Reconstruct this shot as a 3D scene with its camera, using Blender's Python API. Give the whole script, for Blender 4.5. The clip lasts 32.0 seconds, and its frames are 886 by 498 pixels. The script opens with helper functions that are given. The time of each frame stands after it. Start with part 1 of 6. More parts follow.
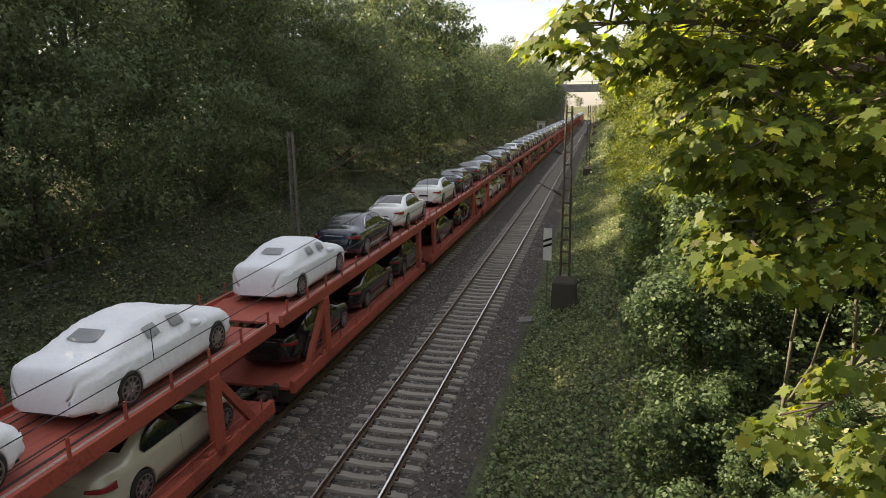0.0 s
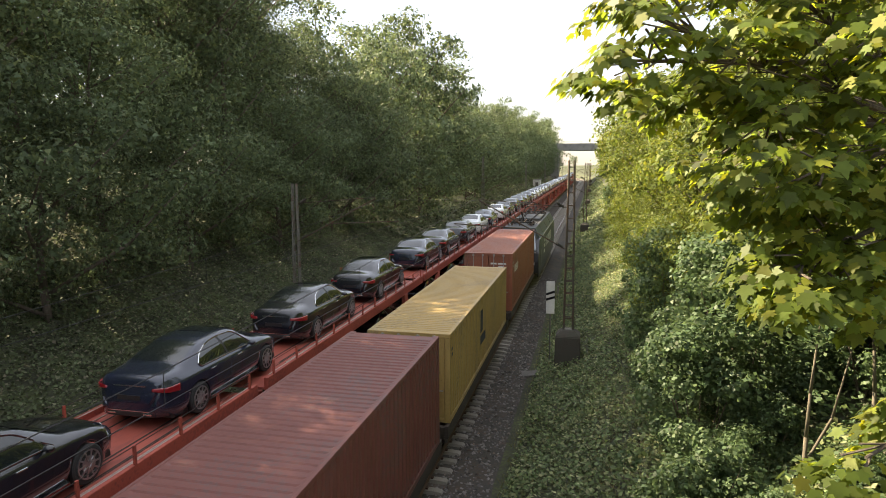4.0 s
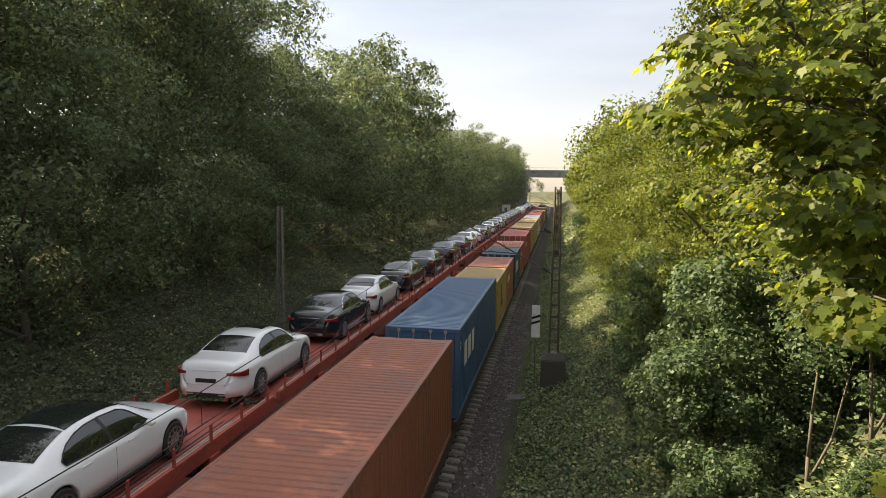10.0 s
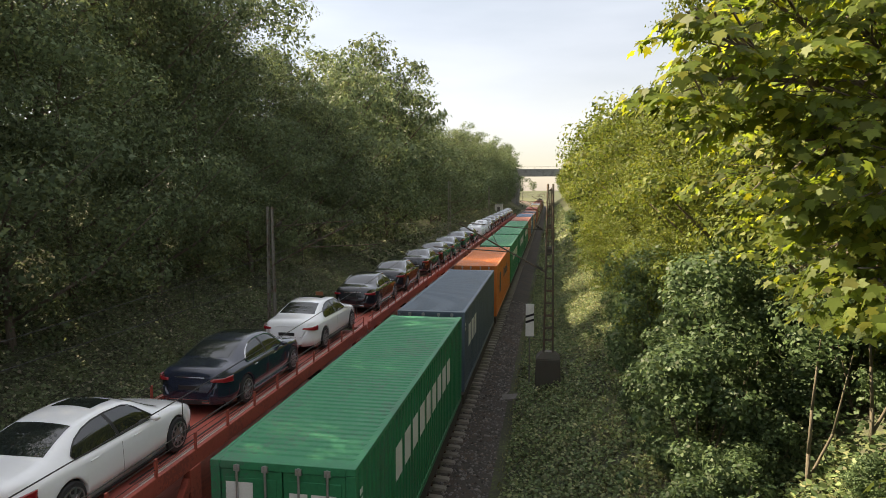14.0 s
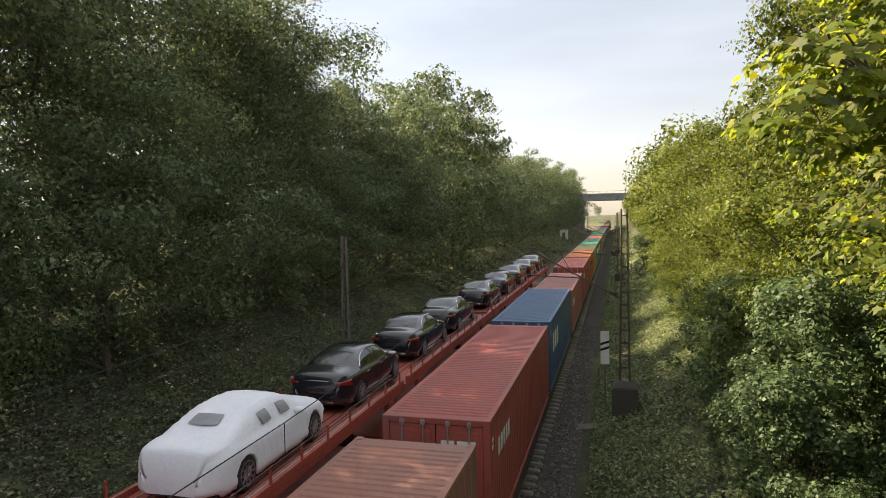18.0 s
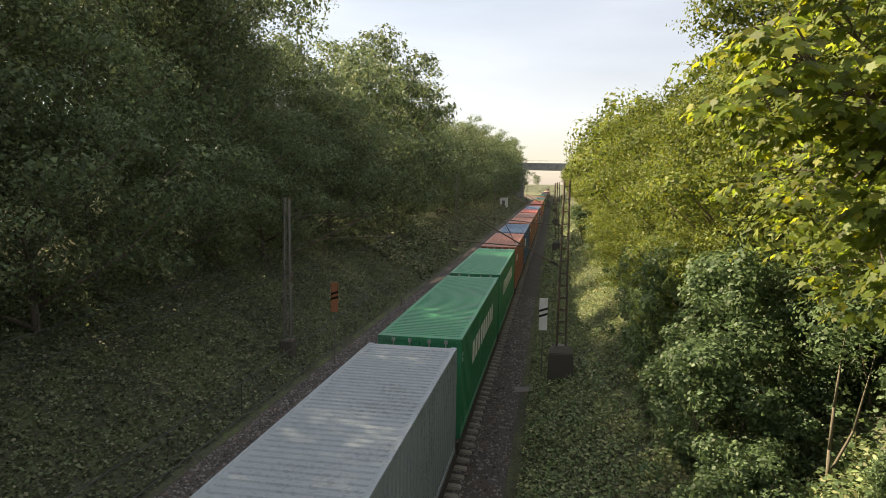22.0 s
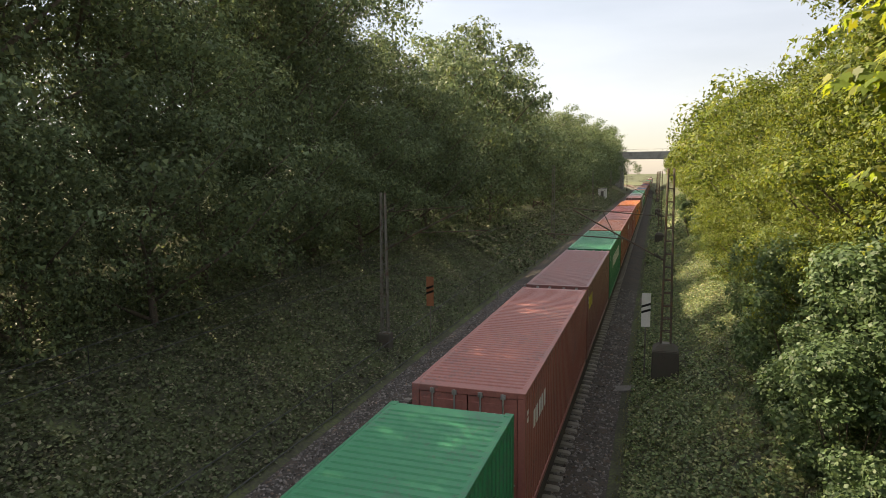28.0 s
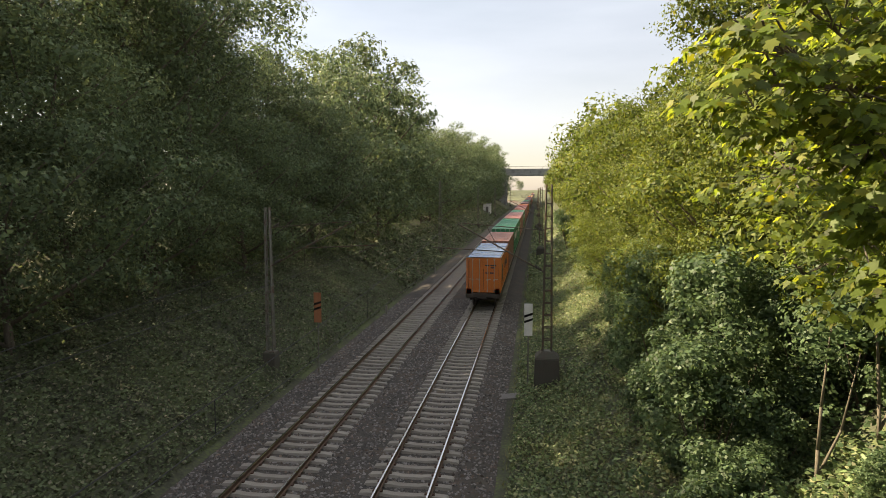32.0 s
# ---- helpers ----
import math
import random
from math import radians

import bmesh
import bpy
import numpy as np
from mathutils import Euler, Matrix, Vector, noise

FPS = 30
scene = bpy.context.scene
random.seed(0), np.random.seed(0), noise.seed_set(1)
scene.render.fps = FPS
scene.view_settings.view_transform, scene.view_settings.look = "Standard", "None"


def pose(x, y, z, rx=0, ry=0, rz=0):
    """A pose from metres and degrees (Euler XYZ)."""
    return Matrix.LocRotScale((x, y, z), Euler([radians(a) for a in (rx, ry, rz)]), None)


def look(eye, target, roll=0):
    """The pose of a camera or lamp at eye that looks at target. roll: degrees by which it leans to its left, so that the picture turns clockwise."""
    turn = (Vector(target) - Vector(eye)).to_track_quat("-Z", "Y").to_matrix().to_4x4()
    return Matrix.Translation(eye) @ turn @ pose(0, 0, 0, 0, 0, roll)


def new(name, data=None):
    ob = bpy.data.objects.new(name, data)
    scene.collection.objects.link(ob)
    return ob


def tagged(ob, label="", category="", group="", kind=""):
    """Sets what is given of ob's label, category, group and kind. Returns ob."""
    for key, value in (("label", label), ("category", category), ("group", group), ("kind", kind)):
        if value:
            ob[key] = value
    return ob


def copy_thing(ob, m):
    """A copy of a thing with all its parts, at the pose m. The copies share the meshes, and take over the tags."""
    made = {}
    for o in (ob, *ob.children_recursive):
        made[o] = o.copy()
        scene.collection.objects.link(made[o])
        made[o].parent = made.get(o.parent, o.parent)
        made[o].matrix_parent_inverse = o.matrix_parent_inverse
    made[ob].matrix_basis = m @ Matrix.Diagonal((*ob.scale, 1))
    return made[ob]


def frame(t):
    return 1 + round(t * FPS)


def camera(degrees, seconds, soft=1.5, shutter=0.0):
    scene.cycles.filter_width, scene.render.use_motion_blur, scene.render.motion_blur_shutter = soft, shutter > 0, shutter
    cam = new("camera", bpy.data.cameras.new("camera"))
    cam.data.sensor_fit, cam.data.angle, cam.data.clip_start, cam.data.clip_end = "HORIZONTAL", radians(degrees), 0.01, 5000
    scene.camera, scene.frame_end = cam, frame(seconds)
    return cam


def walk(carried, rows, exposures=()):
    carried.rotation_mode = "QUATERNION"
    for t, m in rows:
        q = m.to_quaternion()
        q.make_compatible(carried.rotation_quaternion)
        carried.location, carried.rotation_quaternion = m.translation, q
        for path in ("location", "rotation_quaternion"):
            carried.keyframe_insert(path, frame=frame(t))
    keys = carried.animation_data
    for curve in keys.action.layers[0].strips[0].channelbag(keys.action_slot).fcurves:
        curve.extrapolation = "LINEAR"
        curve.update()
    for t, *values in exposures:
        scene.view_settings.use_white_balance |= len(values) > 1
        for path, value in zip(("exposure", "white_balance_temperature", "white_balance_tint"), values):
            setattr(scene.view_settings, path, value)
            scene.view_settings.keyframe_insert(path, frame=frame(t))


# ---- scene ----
cam = camera(69.0, 32.0, soft=0.7)
PATH = [
    (0, (5.303, 0.405, 8.646), (4.848, 2.304, 8.215), -0.8),
    (0.5, (5.254, 0.281, 8.644), (4.791, 2.175, 8.198), -0.5),
    (1, (5.216, 0.182, 8.619), (4.73, 2.078, 8.208), -0.6),
    (1.5, (5.19, 0.118, 8.601), (4.7, 2.019, 8.22), -1.6),
    (2, (5.158, 0.095, 8.588), (4.68, 2.008, 8.259), -2.0),
    (2.5, (5.127, 0.121, 8.573), (4.692, 2.053, 8.297), -2.0),
    (4.5, (4.929, 0.42, 8.449), (4.465, 2.348, 8.195), 0.4),
    (5, (4.882, 0.415, 8.437), (4.379, 2.336, 8.202), 0.4),
    (5.5, (4.813, 0.369, 8.423), (4.287, 2.286, 8.205), 0.7),
    (6, (4.711, 0.317, 8.419), (4.211, 2.243, 8.221), 0.4),
    (6.5, (4.614, 0.287, 8.444), (4.098, 2.208, 8.237), -0.7),
    (7, (4.54, 0.266, 8.463), (3.982, 2.172, 8.228), -0.7),
    (7.5, (4.452, 0.235, 8.465), (3.881, 2.132, 8.194), 0.4),
    (8, (4.322, 0.145, 8.446), (3.886, 2.079, 8.183), -0.1),
    (8.5, (4.209, 0.084, 8.45), (3.87, 2.045, 8.243), -0.3),
    (9, (4.16, 0.052, 8.462), (3.826, 2.016, 8.289), 0.7),
    (9.5, (4.142, 0.03, 8.467), (3.799, 1.993, 8.29), 0.5),
    (10, (4.14, 0.024, 8.468), (3.794, 1.985, 8.282), 0.7),
    (10.5, (4.13, 0.046, 8.474), (3.792, 2.009, 8.29), 0.4),
    (11, (4.121, 0.071, 8.475), (3.766, 2.031, 8.299), 0.4),
    (11.5, (4.115, 0.088, 8.461), (3.749, 2.046, 8.282), 0.3),
    (12, (4.126, 0.12, 8.445), (3.776, 2.081, 8.276), 0.7),
    (12.5, (4.135, 0.148, 8.439), (3.799, 2.112, 8.27), 0.4),
    (13, (4.142, 0.178, 8.43), (3.815, 2.144, 8.258), -0.3),
    (13.5, (4.136, 0.23, 8.408), (3.819, 2.197, 8.229), -0.1),
    (14, (4.141, 0.308, 8.396), (3.815, 2.273, 8.211), 0.0),
    (14.5, (4.166, 0.421, 8.402), (3.822, 2.383, 8.225), -0.8),
    (15, (4.207, 0.565, 8.43), (3.782, 2.51, 8.237), -2.3),
    (15.5, (4.193, 0.646, 8.448), (3.611, 2.549, 8.242), -3.0),
    (17.5, (3.853, 0.269, 8.432), (3.36, 2.205, 8.337), -3.5),
    (18, (3.82, 0.142, 8.423), (3.302, 2.071, 8.323), -1.1),
    (18.5, (3.809, 0.013, 8.4), (3.394, 1.967, 8.317), -1.0),
    (19, (3.765, -0.028, 8.398), (3.455, 1.943, 8.253), -0.3),
    (19.5, (3.716, -0.017, 8.417), (3.449, 1.955, 8.214), 1.3),
    (20, (3.665, -0.009, 8.435), (3.41, 1.961, 8.203), 1.7),
    (20.5, (3.633, -0.006, 8.443), (3.372, 1.962, 8.204), 2.3),
    (21, (3.618, -0.027, 8.454), (3.329, 1.939, 8.221), 2.1),
    (21.5, (3.612, -0.05, 8.461), (3.292, 1.911, 8.227), 1.7),
    (22, (3.608, -0.071, 8.464), (3.276, 1.891, 8.255), 1.0),
    (22.5, (3.605, -0.085, 8.467), (3.265, 1.876, 8.27), 1.1),
    (23, (3.61, -0.094, 8.471), (3.265, 1.867, 8.277), 1.0),
    (23.5, (3.612, -0.081, 8.469), (3.258, 1.877, 8.273), 0.7),
    (24, (3.624, -0.054, 8.459), (3.265, 1.902, 8.245), 0.3),
    (24.5, (3.629, -0.005, 8.46), (3.282, 1.953, 8.242), 0.4),
    (26.5, (3.511, 0.325, 8.473), (3.141, 2.277, 8.241), -0.5),
    (27, (3.492, 0.439, 8.49), (2.994, 2.365, 8.286), 1.7),
    (27.5, (3.539, 0.445, 8.48), (2.867, 2.315, 8.261), 0.3),
    (28, (3.565, 0.333, 8.456), (2.945, 2.22, 8.224), -0.4),
    (28.5, (3.582, 0.247, 8.466), (3.01, 2.148, 8.224), 0.0),
    (29, (3.625, 0.151, 8.477), (3.08, 2.05, 8.169), 0.5),
    (29.5, (3.608, 0.064, 8.467), (3.221, 2.001, 8.153), 1.0),
    (30, (3.598, 0.029, 8.469), (3.292, 1.988, 8.204), 0.7),
    (30.5, (3.628, 0.048, 8.474), (3.349, 2.012, 8.217), 1.3),
    (31, (3.655, 0.093, 8.473), (3.39, 2.059, 8.217), 0.7),
    (31.5, (3.66, 0.133, 8.457), (3.355, 2.098, 8.243), 0.2),
    (32, (3.646, 0.157, 8.433), (3.36, 2.128, 8.247), -0.1),
]
walk(cam, [(t, look(eye, target, roll)) for t, eye, target, roll in PATH], exposures=((0, 1.95, 7400, 10), (1, 2.4, 7350, 10), (2.5, 2.55, 7200, 10), (5, 2.15, 7350, 10), (6, 1.95, 7400, 10), (32, 1.95, 7450, 10)))

# ---- light ----
SUN_EL, SUN_AZ = 37.0, -72.0            # degrees; azimuth from +y, minus: towards -x
world = bpy.data.worlds.new("world")
scene.world = world
world.use_nodes = True
wn = world.node_tree.nodes
sky = wn.new("ShaderNodeTexSky")
sky.sky_type, sky.sun_disc = "NISHITA", False
sky.sun_elevation, sky.sun_rotation = radians(SUN_EL), radians(SUN_AZ)
sky.air_density, sky.dust_density = 1.0, 0.6
wl = world.node_tree.links
# thin high haze over the whole sky, a little uneven, on top of the clear sky
wl.new(sky.outputs[0], wn["Background"].inputs[0])
wn["Background"].inputs[1].default_value = 0.026
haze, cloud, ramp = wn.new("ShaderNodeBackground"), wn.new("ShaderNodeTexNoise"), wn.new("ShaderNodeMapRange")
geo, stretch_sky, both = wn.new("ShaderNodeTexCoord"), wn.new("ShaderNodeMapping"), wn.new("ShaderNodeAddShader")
tint, low_sky = wn.new("ShaderNodeMix"), wn.new("ShaderNodeMapRange")
tint.data_type = "RGBA"
tint.inputs["A"].default_value, tint.inputs["B"].default_value = (0.92, 0.85, 0.94, 1), (0.84, 0.88, 0.99, 1)
low_sky.inputs["From Min"].default_value, low_sky.inputs["From Max"].default_value = 0.08, 0.3
stretch_sky.inputs["Scale"].default_value = (1, 1, 5)
cloud.inputs["Scale"].default_value, cloud.inputs["Detail"].default_value = 1.6, 6
ramp.inputs["From Min"].default_value, ramp.inputs["From Max"].default_value = 0.42, 0.75
ramp.inputs["To Min"].default_value, ramp.inputs["To Max"].default_value = 0.1, 0.15
wl.new(geo.outputs["Generated"], stretch_sky.inputs[0]), wl.new(stretch_sky.outputs[0], cloud.inputs["Vector"])
wl.new(cloud.outputs["Fac"], ramp.inputs[0])
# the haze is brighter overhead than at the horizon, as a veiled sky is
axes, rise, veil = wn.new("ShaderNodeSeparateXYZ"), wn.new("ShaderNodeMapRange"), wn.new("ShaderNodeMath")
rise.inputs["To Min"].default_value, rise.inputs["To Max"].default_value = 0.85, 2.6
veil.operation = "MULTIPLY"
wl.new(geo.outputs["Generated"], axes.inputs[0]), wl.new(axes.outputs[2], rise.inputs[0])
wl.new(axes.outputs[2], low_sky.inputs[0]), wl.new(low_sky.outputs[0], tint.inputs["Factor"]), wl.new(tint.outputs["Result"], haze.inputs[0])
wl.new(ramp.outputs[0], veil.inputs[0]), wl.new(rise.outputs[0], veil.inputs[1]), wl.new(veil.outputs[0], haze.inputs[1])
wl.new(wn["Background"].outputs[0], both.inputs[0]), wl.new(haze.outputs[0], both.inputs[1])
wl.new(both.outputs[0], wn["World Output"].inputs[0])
sun = new("sun", bpy.data.lights.new("sun", "SUN"))
sun.data.energy, sun.data.angle, sun.data.color = 4.6, radians(0.5), (1.0, 0.87, 0.66)
sun_way = Vector((math.sin(radians(SUN_AZ)) * math.cos(radians(SUN_EL)), math.cos(radians(SUN_AZ)) * math.cos(radians(SUN_EL)), math.sin(radians(SUN_EL))))
sun.matrix_world = look(sun_way * 60, (0, 0, 0))


# ---- materials ----
def surf(name, base, rough=0.6, metal=0.0, var=0.15, scale=2.0, fine=30.0, bump=0.15, spec=0.5, other=None, amount=0.5,
         through_light=0.0, each=0.0, leaf=0.0, coat=0.0, stretch=(1, 1, 1), gain=1.6):
    """A surface: base colour, varied at two scales; other: a second colour in patches; each: variation from object to object;
    leaf: variation from island to island; through_light: light that shines through."""
    m = bpy.data.materials.new(name)
    m.use_nodes = True
    n, l = m.node_tree.nodes, m.node_tree.links
    bs = n["Principled BSDF"]
    bs.inputs["Roughness"].default_value, bs.inputs["Metallic"].default_value = rough, metal
    bs.inputs["Specular IOR Level"].default_value = spec
    bs.inputs["Coat Weight"].default_value, bs.inputs["Coat Roughness"].default_value = coat, 0.06
    co = n.new("ShaderNodeTexCoord")
    mp = n.new("ShaderNodeMapping")
    mp.inputs["Scale"].default_value = stretch
    l.new(co.outputs["Object"], mp.inputs[0])
    big, small = n.new("ShaderNodeTexNoise"), n.new("ShaderNodeTexNoise")
    big.inputs["Scale"].default_value, small.inputs["Scale"].default_value = scale, fine
    big.inputs["Detail"].default_value = small.inputs["Detail"].default_value = 4
    for t in (big, small):
        l.new(mp.outputs[0], t.inputs["Vector"])
    add = n.new("ShaderNodeMath")
    add.operation = "ADD"
    l.new(big.outputs["Fac"], add.inputs[0]), l.new(small.outputs["Fac"], add.inputs[1])
    value = add.outputs[0]
    rng = n.new("ShaderNodeMapRange")
    rng.inputs["From Min"].default_value, rng.inputs["From Max"].default_value = 0.6, 1.4
    rng.inputs["To Min"].default_value, rng.inputs["To Max"].default_value = 1 - var, 1 + var
    l.new(value, rng.inputs[0])
    last = rng.outputs[0]
    for weight, kind in ((each, "ObjectInfo"), (leaf, "NewGeometry")):
        if weight:
            src = n.new("ShaderNode" + kind)
            r2 = n.new("ShaderNodeMapRange")
            r2.inputs["To Min"].default_value, r2.inputs["To Max"].default_value = 1 - weight, 1 + weight
            l.new(src.outputs["Random" if kind == "ObjectInfo" else "Random Per Island"], r2.inputs[0])
            mul = n.new("ShaderNodeMath")
            mul.operation = "MULTIPLY"
            l.new(last, mul.inputs[0]), l.new(r2.outputs[0], mul.inputs[1])
            last = mul.outputs[0]
    mix = n.new("ShaderNodeMix")
    mix.data_type, mix.blend_type = "RGBA", "MIX"
    mix.inputs["A"].default_value, mix.inputs["B"].default_value = (*base, 1), (*(other or base), 1)
    patch = n.new("ShaderNodeMapRange")
    patch.inputs["From Min"].default_value, patch.inputs["From Max"].default_value = 0.95 + 0.3 * (0.5 - amount), 1.12 + 0.3 * (0.5 - amount)
    if leaf and other:
        src = n.new("ShaderNodeNewGeometry")
        white = n.new("ShaderNodeTexWhiteNoise")
        white.noise_dimensions = "1D"
        l.new(src.outputs["Random Per Island"], white.inputs["W"])
        patch.inputs["From Min"].default_value, patch.inputs["From Max"].default_value = 1 - amount, 1.0
        l.new(white.outputs["Value"], patch.inputs[0])
    else:
        l.new(value, patch.inputs[0])
    l.new(patch.outputs[0], mix.inputs["Factor"])
    hsv = n.new("ShaderNodeHueSaturation")
    l.new(mix.outputs["Result"], hsv.inputs["Color"]), l.new(last, hsv.inputs["Value"])
    l.new(hsv.outputs[0], bs.inputs["Base Color"])
    if bump:
        bp = n.new("ShaderNodeBump")
        bp.inputs["Strength"].default_value, bp.inputs["Distance"].default_value = bump, 0.02
        l.new(small.outputs["Fac"], bp.inputs["Height"]), l.new(bp.outputs[0], bs.inputs["Normal"])
    if through_light:
        tr = n.new("ShaderNodeBsdfTranslucent")
        bright = n.new("ShaderNodeHueSaturation")
        bright.inputs["Hue"].default_value, bright.inputs["Saturation"].default_value, bright.inputs["Value"].default_value = 0.485, 1.1, gain
        l.new(hsv.outputs[0], bright.inputs["Color"]), l.new(bright.outputs[0], tr.inputs[0])
        sh = n.new("ShaderNodeMixShader")
        sh.inputs[0].default_value = through_light
        l.new(bs.outputs[0], sh.inputs[1]), l.new(tr.outputs[0], sh.inputs[2])
        l.new(sh.outputs[0], n["Material Output"].inputs[0])
    return m


def glass(name, tint, rough=0.02):
    m = surf(name, tint, rough, 0, 0.05, 1, 20, 0, 1.0)
    return m


# ---- mesh helpers ----
def part(name, bm, material, parent=None, label="", smooth=False, at=None):
    me = bpy.data.meshes.new(name)
    bm.to_mesh(me)
    bm.free()
    if smooth:
        me.shade_smooth()
    me.materials.append(material)
    ob = new(name, me)
    if parent:
        ob.parent = parent
    if at:
        ob.matrix_basis = at
    if label:
        ob["label"] = label
    return ob


def raw(name, verts, faces, material, parent=None, smooth=False):
    me = bpy.data.meshes.new(name)
    me.from_pydata([tuple(v) for v in verts], [], [tuple(int(i) for i in f) for f in faces])
    me.update()
    if smooth:
        me.shade_smooth()
    me.materials.append(material)
    ob = new(name, me)
    if parent:
        ob.parent = parent
    return ob


def box(bm, x0, x1, y0, y1, z0, z1, bevel=0.0, m=None):
    vs = bmesh.ops.create_cube(bm, size=1)["verts"]
    bmesh.ops.scale(bm, vec=(x1 - x0, y1 - y0, z1 - z0), verts=vs)
    bmesh.ops.translate(bm, vec=((x0 + x1) / 2, (y0 + y1) / 2, (z0 + z1) / 2), verts=vs)
    if bevel:
        es = list({e for v in vs for e in v.link_edges})
        r = bmesh.ops.bevel(bm, geom=es, offset=bevel, segments=2, affect="EDGES", profile=0.5)
        vs = list({v for f in r["faces"] for v in f.verts} | {v for v in vs if v.is_valid})
    if m:
        bmesh.ops.transform(bm, matrix=m, verts=vs)
    return vs


def boxes(*rows, bevel=0.0):
    bm = bmesh.new()
    for r in rows:
        box(bm, *r, bevel=bevel)
    return bm


def bar(bm, a, b, w, d=None, sides=4):
    """A bar from a to b; w, d: its thickness; more sides make it round."""
    a, b = Vector(a), Vector(b)
    way = b - a
    m = Matrix.Translation((a + b) / 2) @ way.to_track_quat("Z", "Y").to_matrix().to_4x4()
    if sides == 4:
        vs = bmesh.ops.create_cube(bm, size=1)["verts"]
        bmesh.ops.scale(bm, vec=(w, d or w, way.length), verts=vs)
    else:
        vs = bmesh.ops.create_cone(bm, cap_ends=True, segments=sides, radius1=w / 2, radius2=(d or w) / 2, depth=way.length)["verts"]
    bmesh.ops.transform(bm, matrix=m, verts=vs)
    return vs


def prism(bm, profile, y0, y1):
    """The outline profile (x, z), drawn out along y."""
    a = [bm.verts.new((x, y0, z)) for x, z in profile]
    b = [bm.verts.new((x, y1, z)) for x, z in profile]
    n = len(a)
    for i in range(n):
        bm.faces.new((a[i], a[(i + 1) % n], b[(i + 1) % n], b[i]))
    bm.faces.new(a[::-1])
    bm.faces.new(b)
    bmesh.ops.recalc_face_normals(bm, faces=bm.faces)
    return bm


def empty(name, label, category, m=None, group="", kind=""):
    ob = tagged(new(name), label, category, group, kind)
    ob.empty_display_size = 0.2
    if m:
        ob.matrix_basis = m
    return ob


# ---- the ground ----
LEFT, RIGHT = -4.17, 0.0                # the two tracks
BEND = 310.0                            # from here on they bear left
PROFILE = [(-140, 9.0), (-60, 8.2), (-26, 7.4), (-20, 6.2), (-14, 3.2), (-10.5, 1.35), (-8.6, 0.45), (-7.6, -0.25), (-7.1, -0.45), (-6.5, -0.5),
           (-2.1, -0.42), (2.2, -0.5), (2.75, -0.4), (3.3, -0.15), (4.2, 0.12), (5.2, 0.65), (6.2, 1.4), (9, 3.3), (12.5, 5.5), (16, 6.9), (26, 7.6), (60, 8.2), (140, 9.0)]

PROFILE_X, PROFILE_Z = np.array([p[0] for p in PROFILE]), np.array([p[1] for p in PROFILE])


def shift(y):
    return 0.0 if y < BEND else -((y - BEND) ** 2) / 1500.0


def ground_z(x, y=0.0):
    px = x - shift(min(y, 700))
    z = float(np.interp(px, PROFILE_X, PROFILE_Z))
    if px < -7.6 or px > 3.0:
        z += 0.22 * noise.noise((x * 0.35, y * 0.35, 0)) + 0.07 * noise.noise((x * 1.7, y * 1.7, 3))
    return z


M_earth = surf("leaf litter soil", (0.072, 0.075, 0.05), 0.95, 0, 0.5, 0.6, 9, 0.6, 0.2, other=(0.075, 0.09, 0.04), amount=0.45)
M_ballast = surf("ballast", (0.077, 0.071, 0.065), 0.95, 0, 0.5, 1.3, 26, 1.0, 0.2, other=(0.075, 0.058, 0.046), amount=0.3)


def ground():
    xs = sorted(set([p[0] for p in PROFILE] + [round(-30 + 0.7 * i, 2) for i in range(70)]))
    ys = [-60, -40, -25, -15, -8] + [-4 + 1.0 * i for i in range(84)] + [80 + 4 * i for i in range(80)] + [420, 470, 540, 620, 700, 900, 1300, 2000, 3500]
    verts, faces = [], []
    for y in ys:
        for x in xs:
            far = max(0.0, (y - 330) / 80)
            z = ground_z(x + shift(min(y, 700)), y)
            if abs(x) > 7 and far > 0:
                z = z * max(0.0, 1 - far) + (-0.4) * min(1, far)
            verts.append((x * (1 if y < 420 else 1 + (y - 420) / 150) + shift(min(y, 700)), y, z))
    w = len(xs)
    for j in range(len(ys) - 1):
        for i in range(w - 1):
            a = j * w + i
            faces.append((a, a + 1, a + 1 + w, a + w))
    ob = raw("ground", verts, faces, M_earth, smooth=True)
    tagged(ob, "wooded railway cutting with leaf-strewn earth banks", "ground", kind="structure")


ground()


def ballast_bed():
    """The bed of stones between and beside the tracks: a rough sheet with loose stones on it."""
    prof = [(-7.1, -0.46), (-6.25, -0.24), (-5.55, -0.21), (-5.4, -0.26), (-2.95, -0.26), (-2.8, -0.22), (-2.1, -0.26), (-1.4, -0.22), (-1.25, -0.26), (1.25, -0.26), (1.4, -0.22), (1.75, -0.24), (2.55, -0.46)]
    xs = [-7.1 + 0.19 * i for i in range(52)]
    ys = [-20 + 2.0 * i for i in range(10)] + [0.25 * i for i in range(240)] + [60 + 3.0 * i for i in range(230)]
    verts, faces = [], []
    for y in ys:
        for x in xs:
            z = float(np.interp(x, [p[0] for p in prof], [p[1] for p in prof]))
            z += 0.015 * noise.noise((x * 5, y * 5, 1)) + 0.015 * noise.noise((x * 14, y * 14, 2))
            verts.append((x + shift(y), y, z))
    w = len(xs)
    for j in range(len(ys) - 1):
        for i in range(w - 1):
            a = j * w + i
            faces.append((a, a + 1, a + 1 + w, a + w))
    tagged(raw("ballast_bed", verts, faces, M_ballast), "bed of grey-brown crushed stone under two tracks", "ballast", kind="structure")


